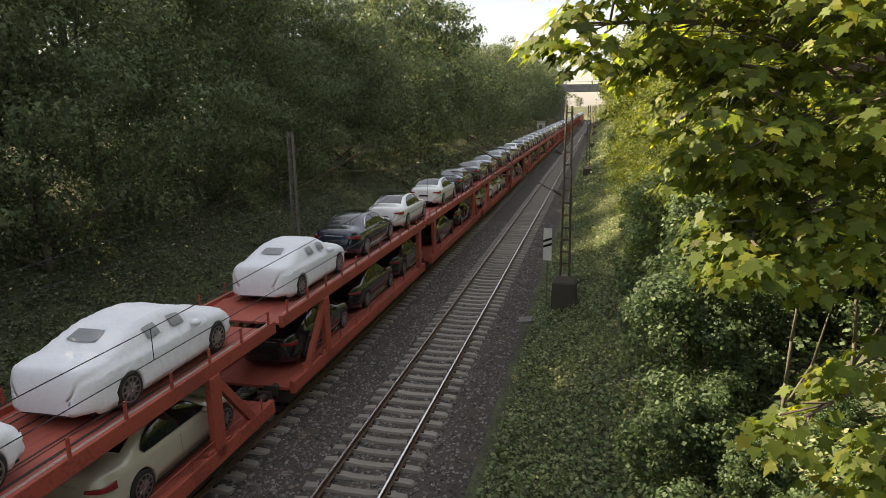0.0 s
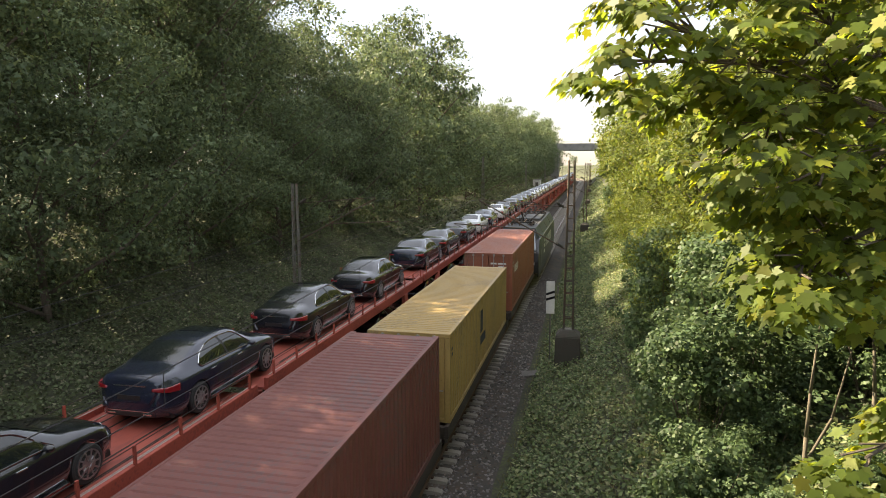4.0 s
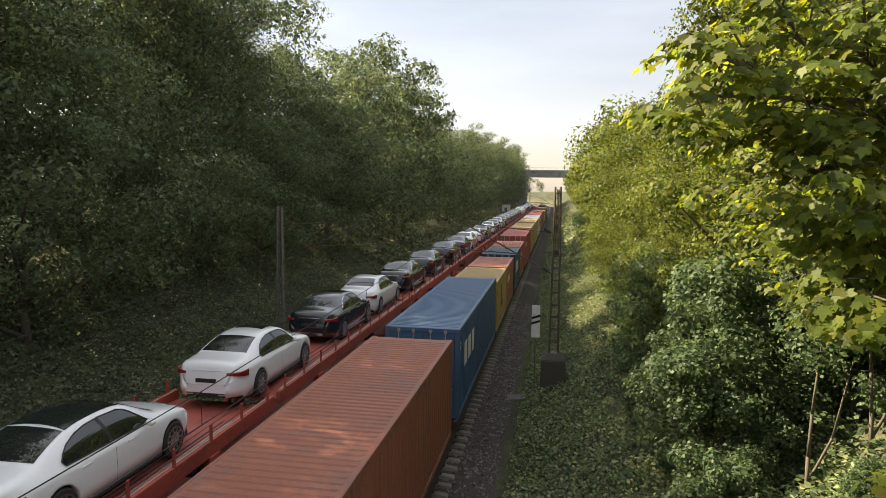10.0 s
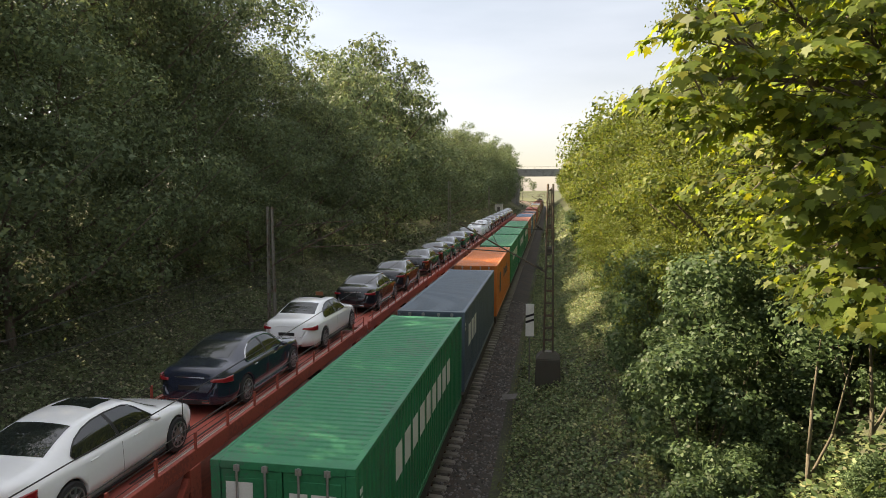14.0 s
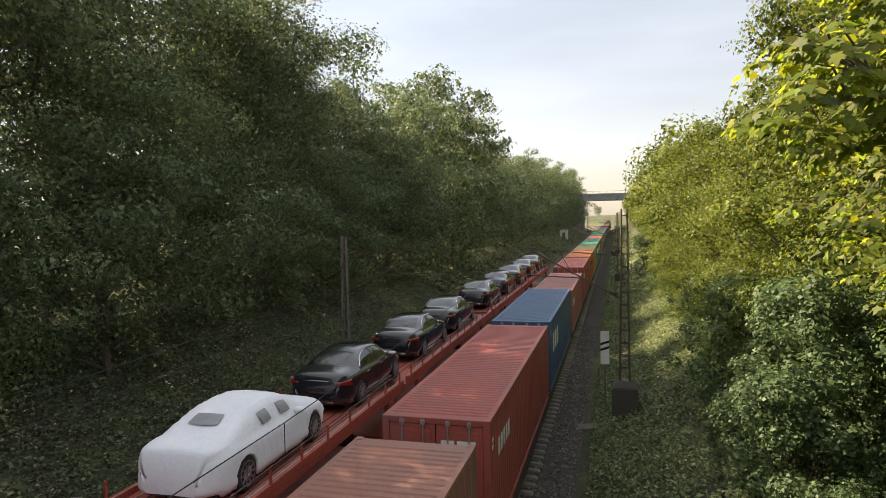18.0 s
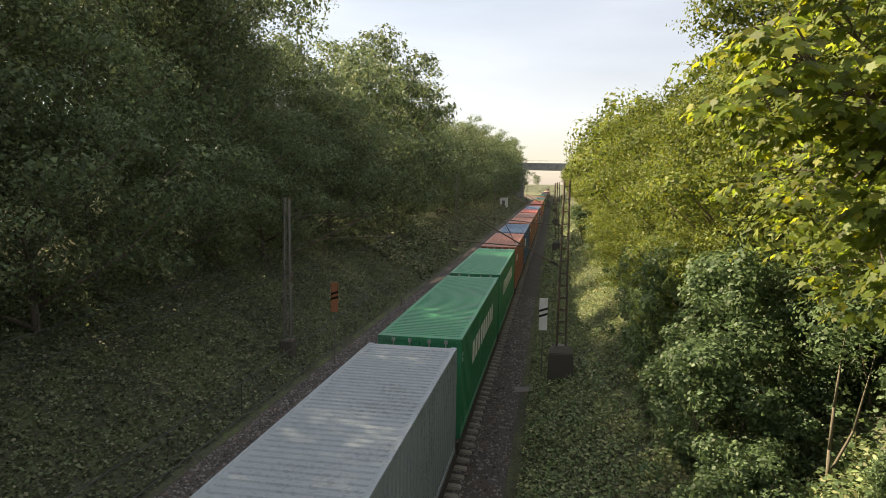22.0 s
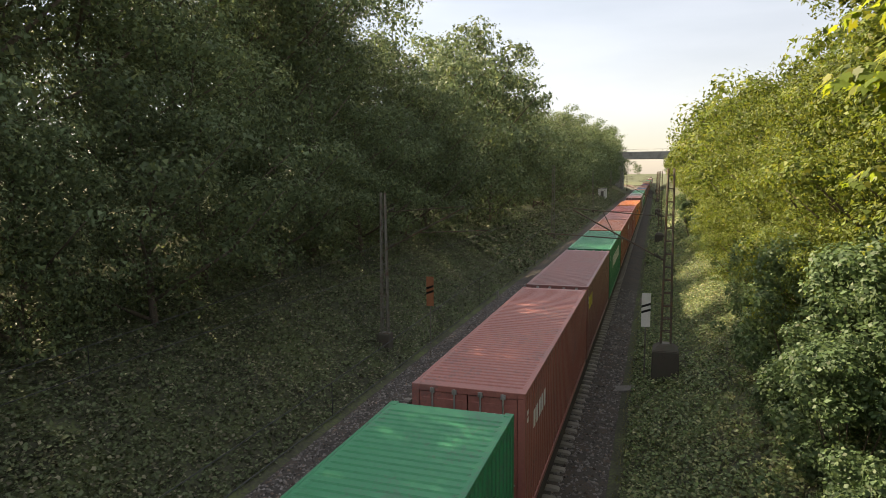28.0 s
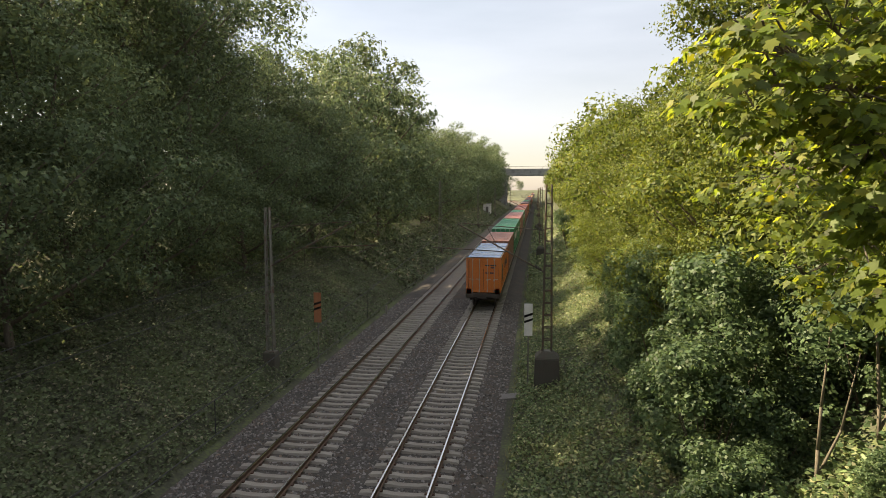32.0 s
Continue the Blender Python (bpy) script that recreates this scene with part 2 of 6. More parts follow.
ballast_bed()

M_rail = surf("rail steel", (0.12, 0.075, 0.05), 0.7, 0.3, 0.3, 3, 30, 0.1)
M_head = surf("polished rail head", (0.62, 0.6, 0.58), 0.22, 1.0, 0.1, 2, 40, 0.02)
M_concrete = surf("sleeper concrete", (0.25, 0.23, 0.2), 0.9, 0, 0.25, 3, 30, 0.3, 0.3, other=(0.2, 0.175, 0.15), amount=0.4, each=0.15)
M_clip = surf("rusty clip", (0.09, 0.05, 0.035), 0.8, 0.4, 0.3, 8, 60, 0.1)


def rails():
    for c, track in ((RIGHT, "right"), (LEFT, "left")):
        tr = tagged(new("railway_track"), "straight railway track of steel rails on concrete sleepers", "railway track", "two railway tracks", "structure")
        ys = [-30, 0, 60, 150, BEND] + [BEND + 15 * i for i in range(1, 30)]
        for side in (-0.7535, 0.7535):
            for nm, prof, mt in (("rail", [(-0.07, -0.17), (0.07, -0.17), (0.07, -0.155), (0.012, -0.14), (0.012, -0.04), (0.034, -0.03), (0.034, -0.008), (-0.034, -0.008), (-0.034, -0.03), (-0.012, -0.04), (-0.012, -0.14), (-0.07, -0.155)], M_rail),
                                 ("rail_head", [(-0.028, -0.0075), (0.028, -0.0075), (0.024, 0.0), (-0.024, 0.0)], M_head)):
                verts, faces = [], []
                n = len(prof)
                for y in ys:
                    verts += [(c + side + x + shift(y), y, z) for x, z in prof]
                for j in range(len(ys) - 1):
                    for i in range(n):
                        a, b = j * n + i, j * n + (i + 1) % n
                        faces.append((a, b, b + n, a + n))
                raw(nm, verts, faces, mt, tr)
        sleepers(tr, c)


def sleeper_mesh():
    """A concrete sleeper, low in the middle, with a rail seat at each end."""
    bm = bmesh.new()
    outline = [(-1.3, -0.235), (-1.25, -0.19), (-1.0, -0.17), (-0.5, -0.172), (-0.3, -0.2), (0.3, -0.2), (0.5, -0.172), (1.0, -0.17), (1.25, -0.19), (1.3, -0.235)]
    rows = []
    for x, z in outline:
        rows.append([bm.verts.new((x, y, zz)) for y, zz in ((-0.15, -0.33), (-0.105, z), (0.105, z), (0.15, -0.33))])
    for a, b in zip(rows, rows[1:]):
        for i in range(3):
            bm.faces.new((a[i], b[i], b[i + 1], a[i + 1]))
    bm.faces.new(rows[0])
    bm.faces.new(rows[-1][::-1])
    bmesh.ops.recalc_face_normals(bm, faces=bm.faces)
    return bm


def clip_mesh():
    bm = bmesh.new()
    for s in (-0.7535, 0.7535):
        for k in (-0.11, 0.11):
            box(bm, s + k - 0.035, s + k + 0.035, -0.05, 0.05, -0.172, -0.125)
    return bm


def sleepers(tr, c):
    first = part("sleeper", sleeper_mesh(), M_concrete, tr)
    clips = part("rail_clips", clip_mesh(), M_clip, first)
    first.location.x = c
    for k in range(1, 88):
        y = 0.6 * k + 3
        o = new("sleeper", first.data)
        o.parent, o.location = tr, (c, y, 0)
        if y < 24:
            q = new("rail_clips", clips.data)
            q.parent = o
    first.location.y = 3
    far_v, far_f = [], []
    base = np.array([v.co[:] for v in first.data.vertices])
    polys = [tuple(p.vertices) for p in first.data.polygons]
    for k in range(88, 900):
        y = 0.6 * k + 3
        off = len(far_v)
        far_v += [(x + c + shift(y), yy + y, z) for x, yy, z in base]
        far_f += [tuple(i + off for i in p) for p in polys]
    tagged(raw("distant_sleepers", far_v, far_f, M_concrete, tr), kind="stuff")


rails()


def stones():
    """Loose ballast stones where the camera sees them singly."""
    rng = np.random.default_rng(3)
    n = 34000
    x = -7.0 + 9.5 * rng.random(n)
    y = 7 + 43 * rng.random(n) ** 1.5
    on = np.minimum(abs(x - RIGHT), abs(x - LEFT))
    phase = np.abs((y - 3) / 0.6 - np.round((y - 3) / 0.6)) * 0.6
    keep = ~((on < 1.28) & (phase < 0.16)) & ~(abs(on - 0.7535) < 0.09)
    x, y = x[keep], y[keep]
    n = len(x)
    prof = [(-7.1, -0.46), (-6.25, -0.24), (-5.55, -0.21), (-5.4, -0.26), (-2.95, -0.26), (-2.8, -0.22), (-2.1, -0.26), (-1.4, -0.22), (-1.25, -0.26), (1.25, -0.26), (1.4, -0.22), (1.75, -0.24), (2.55, -0.46)]
    z = np.interp(x, [p[0] for p in prof], [p[1] for p in prof]) + 0.01
    shape = np.array([(1, 0, 0), (-0.9, 0.2, 0), (0, 1, 0.1), (0.1, -1, 0), (0.1, 0.1, 0.8)])
    faces = np.array([(0, 2, 4), (2, 1, 4), (1, 3, 4), (3, 0, 4)])
    size = 0.028 + 0.035 * rng.random(n)
    ang = rng.random(n) * 6.28
    sx, sy, sz = (shape * 1.0).T
    co = np.empty((n, 5, 3))
    jit = 1 + 0.4 * rng.normal(size=(n, 5))
    co[:, :, 0] = x[:, None] + size[:, None] * jit * (np.cos(ang)[:, None] * sx - np.sin(ang)[:, None] * sy)
    co[:, :, 1] = y[:, None] + size[:, None] * jit * (np.sin(ang)[:, None] * sx + np.cos(ang)[:, None] * sy)
    co[:, :, 2] = z[:, None] + size[:, None] * jit * sz
    idx = (np.arange(n)[:, None, None] * 5 + faces[None]).reshape(-1)
    me = bpy.data.meshes.new("ballast_stones")
    me.vertices.add(n * 5)
    me.vertices.foreach_set("co", co.astype(np.float32).ravel())
    me.loops.add(len(idx))
    me.loops.foreach_set("vertex_index", idx.astype(np.int32))
    me.polygons.add(len(idx) // 3)
    me.polygons.foreach_set("loop_start", np.arange(0, len(idx), 3, dtype=np.int32))
    me.update(calc_edges=True)
    me.materials.append(M_stone)
    tagged(new("ballast_stones", me), "loose grey and rust-brown ballast stones", "ballast", kind="stuff")


M_stone = surf("ballast stone", (0.135, 0.125, 0.118), 0.9, 0, 0.3, 2, 30, 0.2, 0.3, other=(0.125, 0.09, 0.068), amount=0.3, leaf=0.7)
stones()


# ---- trees and bushes ----
M_bark = surf("bark", (0.11, 0.09, 0.07), 0.95, 0, 0.4, 4, 30, 0.8, 0.2, stretch=(1, 1, 0.25))
M_pale_bark = surf("pale bark", (0.12, 0.105, 0.08), 0.9, 0, 0.35, 4, 30, 0.6, 0.2, stretch=(1, 1, 0.25))
M_wood_leaf = surf("woodland leaves", (0.092, 0.125, 0.065), 0.6, 0, 0.1, 1, 5, 0, 0.2, other=(0.128, 0.152, 0.063), amount=0.45, through_light=0.27, each=0.2, leaf=0.45)
M_sun_leaf = surf("hedge leaves", (0.08, 0.11, 0.024), 0.6, 0, 0.1, 1, 5, 0, 0.2, other=(0.135, 0.145, 0.03), amount=0.45, through_light=0.32, each=0.14, leaf=0.5)
M_bush_leaf = surf("bush leaves", (0.07, 0.112, 0.053), 0.55, 0, 0.1, 1, 5, 0, 0.3, other=(0.098, 0.138, 0.057), amount=0.4, through_light=0.38, each=0.1, leaf=0.4)
M_maple_leaf = surf("maple leaves", (0.105, 0.145, 0.026), 0.5, 0, 0.15, 3, 18, 0.1, 0.25, other=(0.2, 0.205, 0.03), amount=0.35, through_light=0.58, leaf=0.5, gain=1.75)
M_ivy = surf("ivy and dead leaves", (0.1, 0.125, 0.065), 0.65, 0, 0.15, 1, 5, 0, 0.2, other=(0.22, 0.2, 0.14), amount=0.3, through_light=0.2, leaf=0.5)
M_herb = surf("verge herbs", (0.12, 0.165, 0.07), 0.55, 0, 0.1, 1, 5, 0, 0.3, other=(0.27, 0.27, 0.14), amount=0.42, through_light=0.25, leaf=0.6)
M_grass = surf("dry verge grass", (0.16, 0.17, 0.06), 0.8, 0, 0.2, 0.7, 6, 0, 0.3, other=(0.24, 0.2, 0.1), amount=0.45, through_light=0.25, leaf=0.4)

BLADE = np.array([(0.3, 0.12, 0.03), (0.05, 1, -0.08), (-0.34, 0.3, 0.03)])
LEAF = np.array([(0, 0, 0), (0.36, 0.4, 0.05), (0, 1, -0.08), (-0.36, 0.4, 0.05)])
# half outline of a maple leaf: base, side lobes, notches, tip
HALF = [(0.0, 0.0), (0.16, -0.07), (0.36, -0.04), (0.27, 0.12), (0.52, 0.33), (0.4, 0.4), (0.43, 0.55), (0.2, 0.52), (0.14, 0.7), (0.0, 1.0)]
MAPLE = np.array([(x, y - 0.1, -0.16 * abs(x) - 0.12 * y * y) for x, y in HALF] + [(-x, y - 0.1, -0.16 * abs(x) - 0.12 * y * y) for x, y in HALF[-2:0:-1]])

BROAD = np.array([(0, 0, 0), (0.42, 0.42, 0.04), (0, 1, -0.12), (-0.42, 0.42, 0.04)])


def blades(name, at, normal, size, material, parent=None, shape=LEAF, spin=None, rng=None, way=None):
    """Many leaves in one mesh: each has the outline shape, lies across its normal and has its own size."""
    n, k = len(at), len(shape)
    nz = normal / np.maximum(np.linalg.norm(normal, axis=1, keepdims=True), 1e-6)
    if way is None:
        way = rng.normal(size=(n, 3))
    wy = way - nz * np.sum(way * nz, axis=1, keepdims=True)
    wy /= np.maximum(np.linalg.norm(wy, axis=1, keepdims=True), 1e-6)
    wx = np.cross(wy, nz)
    s = size[:, None, None]
    co = at[:, None, :] + s * (shape[None, :, 0:1] * wx[:, None, :] + shape[None, :, 1:2] * wy[:, None, :] + shape[None, :, 2:3] * nz[:, None, :])
    me = bpy.data.meshes.new(name)
    me.vertices.add(n * k)
    me.vertices.foreach_set("co", co.astype(np.float32).ravel())
    me.loops.add(n * k)
    me.loops.foreach_set("vertex_index", np.arange(n * k, dtype=np.int32))
    me.polygons.add(n)
    me.polygons.foreach_set("loop_start", np.arange(0, n * k, k, dtype=np.int32))
    me.update(calc_edges=True)
    me.materials.append(material)
    ob = new(name, me)
    if parent:
        ob.parent = parent
    return ob


def lobe_points(rng, lobes, n, shell=0.72):
    """Points and outward normals near the skin of a heap of lobes (x, y, z, rx, ry, rz)."""
    lobes = np.array(lobes, float)
    w = (lobes[:, 3] * lobes[:, 4] + lobes[:, 3] * lobes[:, 5] + lobes[:, 4] * lobes[:, 5])
    pick = rng.choice(len(lobes), n, p=w / w.sum())
    d = rng.normal(size=(n, 3))
    d /= np.linalg.norm(d, axis=1, keepdims=True)
    r = shell + (1.06 - shell) * rng.random(n) ** 0.6
    bumpy = 1 + 0.14 * np.sin(d[:, 0] * 7 + pick) * np.cos(d[:, 2] * 6 + 2 * pick) + 0.1 * np.sin(d[:, 1] * 11 + pick)
    L = lobes[pick]
    return L[:, :3] + d * L[:, 3:6] * (r * bumpy)[:, None], d / L[:, 3:6]


def trunk_bm(rng, height, radius, limbs, spread, lean=0.4, first=0.35):
    """A tapered, slightly bent trunk with limbs; returns the mesh and the limb ends."""
    bm = bmesh.new()
    pts = [Vector((lean * (i / 6) ** 2 + 0.12 * rng.normal(), 0.12 * rng.normal(), height * i / 6)) for i in range(7)]
    pts[0] = Vector((0, 0, -0.4))
    for i in range(6):
        bar(bm, pts[i], pts[i + 1], 2 * radius * (1 - 0.13 * i), 2 * radius * (1 - 0.13 * (i + 1)), sides=7)
    ends = []
    for k in range(limbs):
        f = first + (1 - first) * (k + 0.5) / limbs
        i = min(5, int(f * 6))
        a = pts[i].lerp(pts[i + 1], f * 6 - i)
        ang = 2.4 * k + rng.random()
        out = spread * (1.05 - 0.6 * f) * (0.6 + 0.4 * rng.random())
        b = a + Vector((math.cos(ang) * out * 0.55, math.sin(ang) * out * 0.55, out * 0.35))
        c = a + Vector((math.cos(ang + 0.2) * out, math.sin(ang + 0.2) * out, out * 0.8))
        r = radius * (0.55 - 0.35 * f)
        bar(bm, a, b, 2 * r, 1.5 * r, sides=6)
        bar(bm, b, c, 1.5 * r, 0.5 * r, sides=5)
        ends += [b, c]
    return bm, ends


def tree(seed, height, width, low, leaves, leaf_size, leaf_mat, bark=M_bark, name="tree", lobe=0.2, open_top=0.0, shape=BLADE):
    """A tree with a trunk, limbs and a crown of separate leafy lobes, with gaps between them."""
    rng = np.random.default_rng(seed)
    ob = empty(name, "", "tree")
    bm, ends = trunk_bm(rng, height * 0.82, 0.011 * height + 0.04, 14, width * 0.8, first=low)
    part("trunk", bm, bark, ob, smooth=True)
    lobes = []
    for e in ends:
        s = width * lobe * (0.55 + 0.6 * rng.random())
        lobes.append((e.x, e.y, e.z, s * 1.15, s * 1.15, s * (0.6 + 0.25 * rng.random())))
        s *= 0.7
        lobes.append((e.x + rng.normal() * s, e.y + rng.normal() * s, e.z - s * 0.6 * rng.random(), s * 1.2, s * 1.2, s * 0.7))
    for k in range(8):
        f = low + (1 - low) * k / 7
        s = width * (lobe + 0.04) * math.sin(math.pi * min(1, 0.3 + 0.62 * f)) + 0.25
        lobes.append((rng.normal() * width * 0.16, rng.normal() * width * 0.16, height * f * 0.88, s, s, s * 0.9))
    at, nm = lobe_points(rng, lobes, leaves, 0.66)
    nm = nm / np.linalg.norm(nm, axis=1, keepdims=True)
    keep = (at[:, 2] > 0.1) & ~((rng.random(len(at)) < 0.4) & (nm[:, 2] < -0.55)) & ~(rng.random(len(at)) < open_top * np.clip(at[:, 2] / height - 0.35, 0, 1) * 2)
    at, nm = at[keep], nm[keep]
    nm = nm + rng.normal(size=at.shape) * 0.42 + np.array((0, 0, 0.25))
    way = rng.normal(size=at.shape) * 0.8 + np.array((0, 0, -0.7))
    size = leaf_size * (0.55 + 0.9 * rng.random(len(at)))
    # bigger leaves deep inside each lobe close the crown
    inner = leaves // 6
    at2, nm2 = lobe_points(rng, [(a, b, c, d * 0.62, e * 0.62, f * 0.62) for a, b, c, d, e, f in lobes], inner, 0.5)
    at2[:, 2] = np.maximum(at2[:, 2], 0.2)
    at, nm = np.concatenate((at, at2)), np.concatenate((nm, nm2 / np.linalg.norm(nm2, axis=1, keepdims=True) + 0.5 * rng.normal(size=at2.shape)))
    way = np.concatenate((way, rng.normal(size=at2.shape)))
    size = np.concatenate((size, (0.1 + 1.2 * leaf_size) * (0.7 + 0.6 * rng.random(inner))))
    blades("crown", at, nm, size, leaf_mat, ob, shape=shape, rng=rng, way=way)
    return ob


def bush(seed, r, h, leaves, leaf_size, leaf_mat, name="bush", shape=LEAF):
    rng = np.random.default_rng(seed)
    ob = empty(name, "", "bush")
    bm = bmesh.new()
    for k in range(6):
        a = 2 * math.pi * k / 6 + rng.random()
        bar(bm, (0, 0, -0.2), (math.cos(a) * r * 0.5, math.sin(a) * r * 0.5, h * (0.55 + 0.3 * rng.random())), 0.05, 0.015, sides=5)
    part("woody_base", bm, M_bark, ob)
    lobes = []
    for k in range(44):
        up = rng.random() ** 1.1
        out = r * (0.95 - 0.5 * up) * rng.random() ** 0.5
        a = rng.random() * 6.28
        lobes.append((math.cos(a) * out, math.sin(a) * out, h * (0.08 + 0.95 * up), r * (0.12 + 0.24 * rng.random()), r * (0.12 + 0.24 * rng.random()), h * (0.05 + 0.11 * rng.random())))
    at, nm = lobe_points(rng, lobes, leaves, 0.6)
    keep = at[:, 2] > 0.02
    at, nm = at[keep], nm[keep]
    nm = nm / np.linalg.norm(nm, axis=1, keepdims=True) + rng.normal(size=at.shape) * 0.6 + np.array((0, 0, 0.5))
    size = leaf_size * (0.6 + 0.8 * rng.random(len(at)))
    blades("foliage", at, nm, size, leaf_mat, ob, shape=shape, rng=rng)
    return ob


def grove():
    rng = np.random.default_rng(5)
    tall = [tree(11, 15, 8.5, 0.16, 27000, 0.15, M_wood_leaf, open_top=0.3), tree(12, 16.5, 9.0, 0.24, 27000, 0.15, M_wood_leaf, open_top=0.45), tree(14, 18, 8.5, 0.3, 26000, 0.15, M_wood_leaf, open_top=0.6)]
    edge = [tree(15, 9, 6.0, 0.03, 23000, 0.125, M_wood_leaf, lobe=0.22), tree(16, 11, 6.5, 0.05, 25000, 0.125, M_wood_leaf, lobe=0.22), tree(17, 7.5, 5.5, 0.02, 21000, 0.12, M_wood_leaf, lobe=0.24)]
    far_tall = [tree(18, 15.5, 9.0, 0.1, 7000, 0.34, M_wood_leaf, lobe=0.17), tree(19, 17, 9.5, 0.14, 7000, 0.34, M_wood_leaf, lobe=0.17), tree(27, 16.5, 8.0, 0.12, 7000, 0.34, M_wood_leaf, lobe=0.18)]
    far_edge = [tree(20, 9.5, 7.2, 0.03, 5000, 0.3, M_wood_leaf, lobe=0.21), tree(28, 8.5, 6.6, 0.03, 5000, 0.3, M_wood_leaf, lobe=0.21)]
    sunny = [tree(21, 8.5, 6.0, 0.03, 25000, 0.125, M_sun_leaf, lobe=0.22), tree(22, 9.5, 6.5, 0.04, 27000, 0.125, M_sun_leaf, lobe=0.22), tree(23, 7.5, 5.5, 0.02, 23000, 0.12, M_sun_leaf, lobe=0.24)]
    far_sunny = [tree(24, 9.0, 7.2, 0.03, 5200, 0.31, M_sun_leaf, lobe=0.2), tree(25, 8.0, 6.8, 0.03, 4800, 0.31, M_sun_leaf, lobe=0.21)]
    for k in tall + far_tall:
        tagged(k, "tall broad-leaved tree in dark green leaf on the shaded bank", "tree", "wood on the shaded bank")
    for k in edge + far_edge:
        tagged(k, "young broad-leaved tree, leafy to the ground, at the wood's edge", "tree", "edge of the wood")
    for k in sunny + far_sunny:
        tagged(k, "sunlit yellow-green hedge tree, leafy to the ground, on the bank", "tree", "trees on the sunlit bank")
    used = set()

    def put(ob, x, y, s):
        z = ground_z(x, y) - 0.1
        m = pose(x, y, z, 0, 0, rng.random() * 360) @ Matrix.Diagonal((s, s, s * (0.9 + 0.2 * rng.random()), 1))
        if ob.name in used:
            c = copy_thing(ob, m)
            c.matrix_basis = m
            return c
        used.add(ob.name)
        ob.matrix_basis = m
        return ob

    # the wood on the shaded bank: its tops rise and fall, with a tall clump and a lower stretch behind it
    y, i = -10.0, 0
    while y < 345:
        near = y < 52
        # the nearest tops, out of view, are set by where their shade should fall
        rise = float(np.interp(y, (0, 11, 16, 38, 44, 52, 60, 72, 82, 96, 104, 112, 150, 230, 345), (1.0, 1.02, 1.14, 1.14, 1.1, 0.94, 0.92, 1.1, 1.3, 1.25, 0.9, 0.92, 1.05, 1.25, 1.4)))
        put(tall[i % 3] if near else far_tall[i % 3], -17.0 - 2.5 * rng.random() + shift(y), y, rise * (0.92 + 0.16 * rng.random()))
        # a row behind the first, added to keep stray sun off ballast and trains
        if near and i % 2:
            put(far_tall[i % 3], -25 - 3 * rng.random(), y + 2, (0.98 if y < 24 else 1.05) + 0.15 * rng.random())
        put(edge[i % 3] if near else far_edge[i % 2], -13.6 - 1.6 * rng.random() + shift(y), y + 1.5, 0.8 + 0.45 * rng.random())
        y += 4.6 if near else 7.0
        i += 1
    ash = tagged(tree(29, 19, 8.0, 0.62, 15000, 0.15, M_wood_leaf, M_pale_bark, open_top=0.5), "tall pale-trunked tree with an open crown on the shaded bank", "tree", "wood on the shaded bank")
    put(ash, -15.3, 33.6, 1.0)
    # the sunlit bank
    y, i = 19.0, 0
    while y < 345:
        near = y < 46
        back = float(np.interp(y, (40, 90, 300), (0, 1.6, 3.2)))
        put(sunny[i % 3] if near else far_sunny[i % 2], 10.4 + back + 0.9 * rng.random() + shift(y), y, (0.87 if near else 1.03 + 0.04 * back) + 0.22 * rng.random())
        put(sunny[(i + 1) % 3] if near else far_sunny[(i + 1) % 2], 8.2 + back + 0.5 * rng.random() + shift(y), y + 2, 0.42 + 0.2 * rng.random())
        if i % 2 == 0:
            put(far_sunny[i % 2], 14.6 + back + 1.5 * rng.random() + shift(y), y + 1, 0.95 + 0.2 * rng.random())
        y += 3.8 if near else 7.6
        i += 1
    for x, y, k in ((-34, 380, 0.9), (-30, 430, 0.8), (26, 370, 0.8), (18, 440, 0.7), (-62, 520, 1.0), (8, 520, 0.8)):
        put(far_edge[0], x + 0.6 * shift(y), y, k)
    slim = tagged(tree(26, 10.5, 5.0, 0.05, 30000, 0.12, M_sun_leaf, lobe=0.22), "tall sunlit hedge tree, leafy to the ground, on the bank", "tree", "trees on the sunlit bank")
    for x, yy, k in ((10.6, 18.5, 1.0), (11.4, 14.5, 1.1), (11.4, 23.0, 1.05), (10.8, 27.5, 0.95), (11.8, 10.6, 1.0)):
        put(slim, x, yy, k)
    # dark bushes in front of them
    bushes = [bush(31, 1.4, 2.6, 8600, 0.092, M_bush_leaf, shape=BROAD), bush(32, 1.3, 2.0, 7200, 0.09, M_bush_leaf, shape=BROAD), bush(33, 1.6, 3.4, 10500, 0.096, M_bush_leaf, shape=BROAD)]
    for k in bushes:
        tagged(k, "dense dark green bush on the grassy bank", "bush", "bushes on the bank")
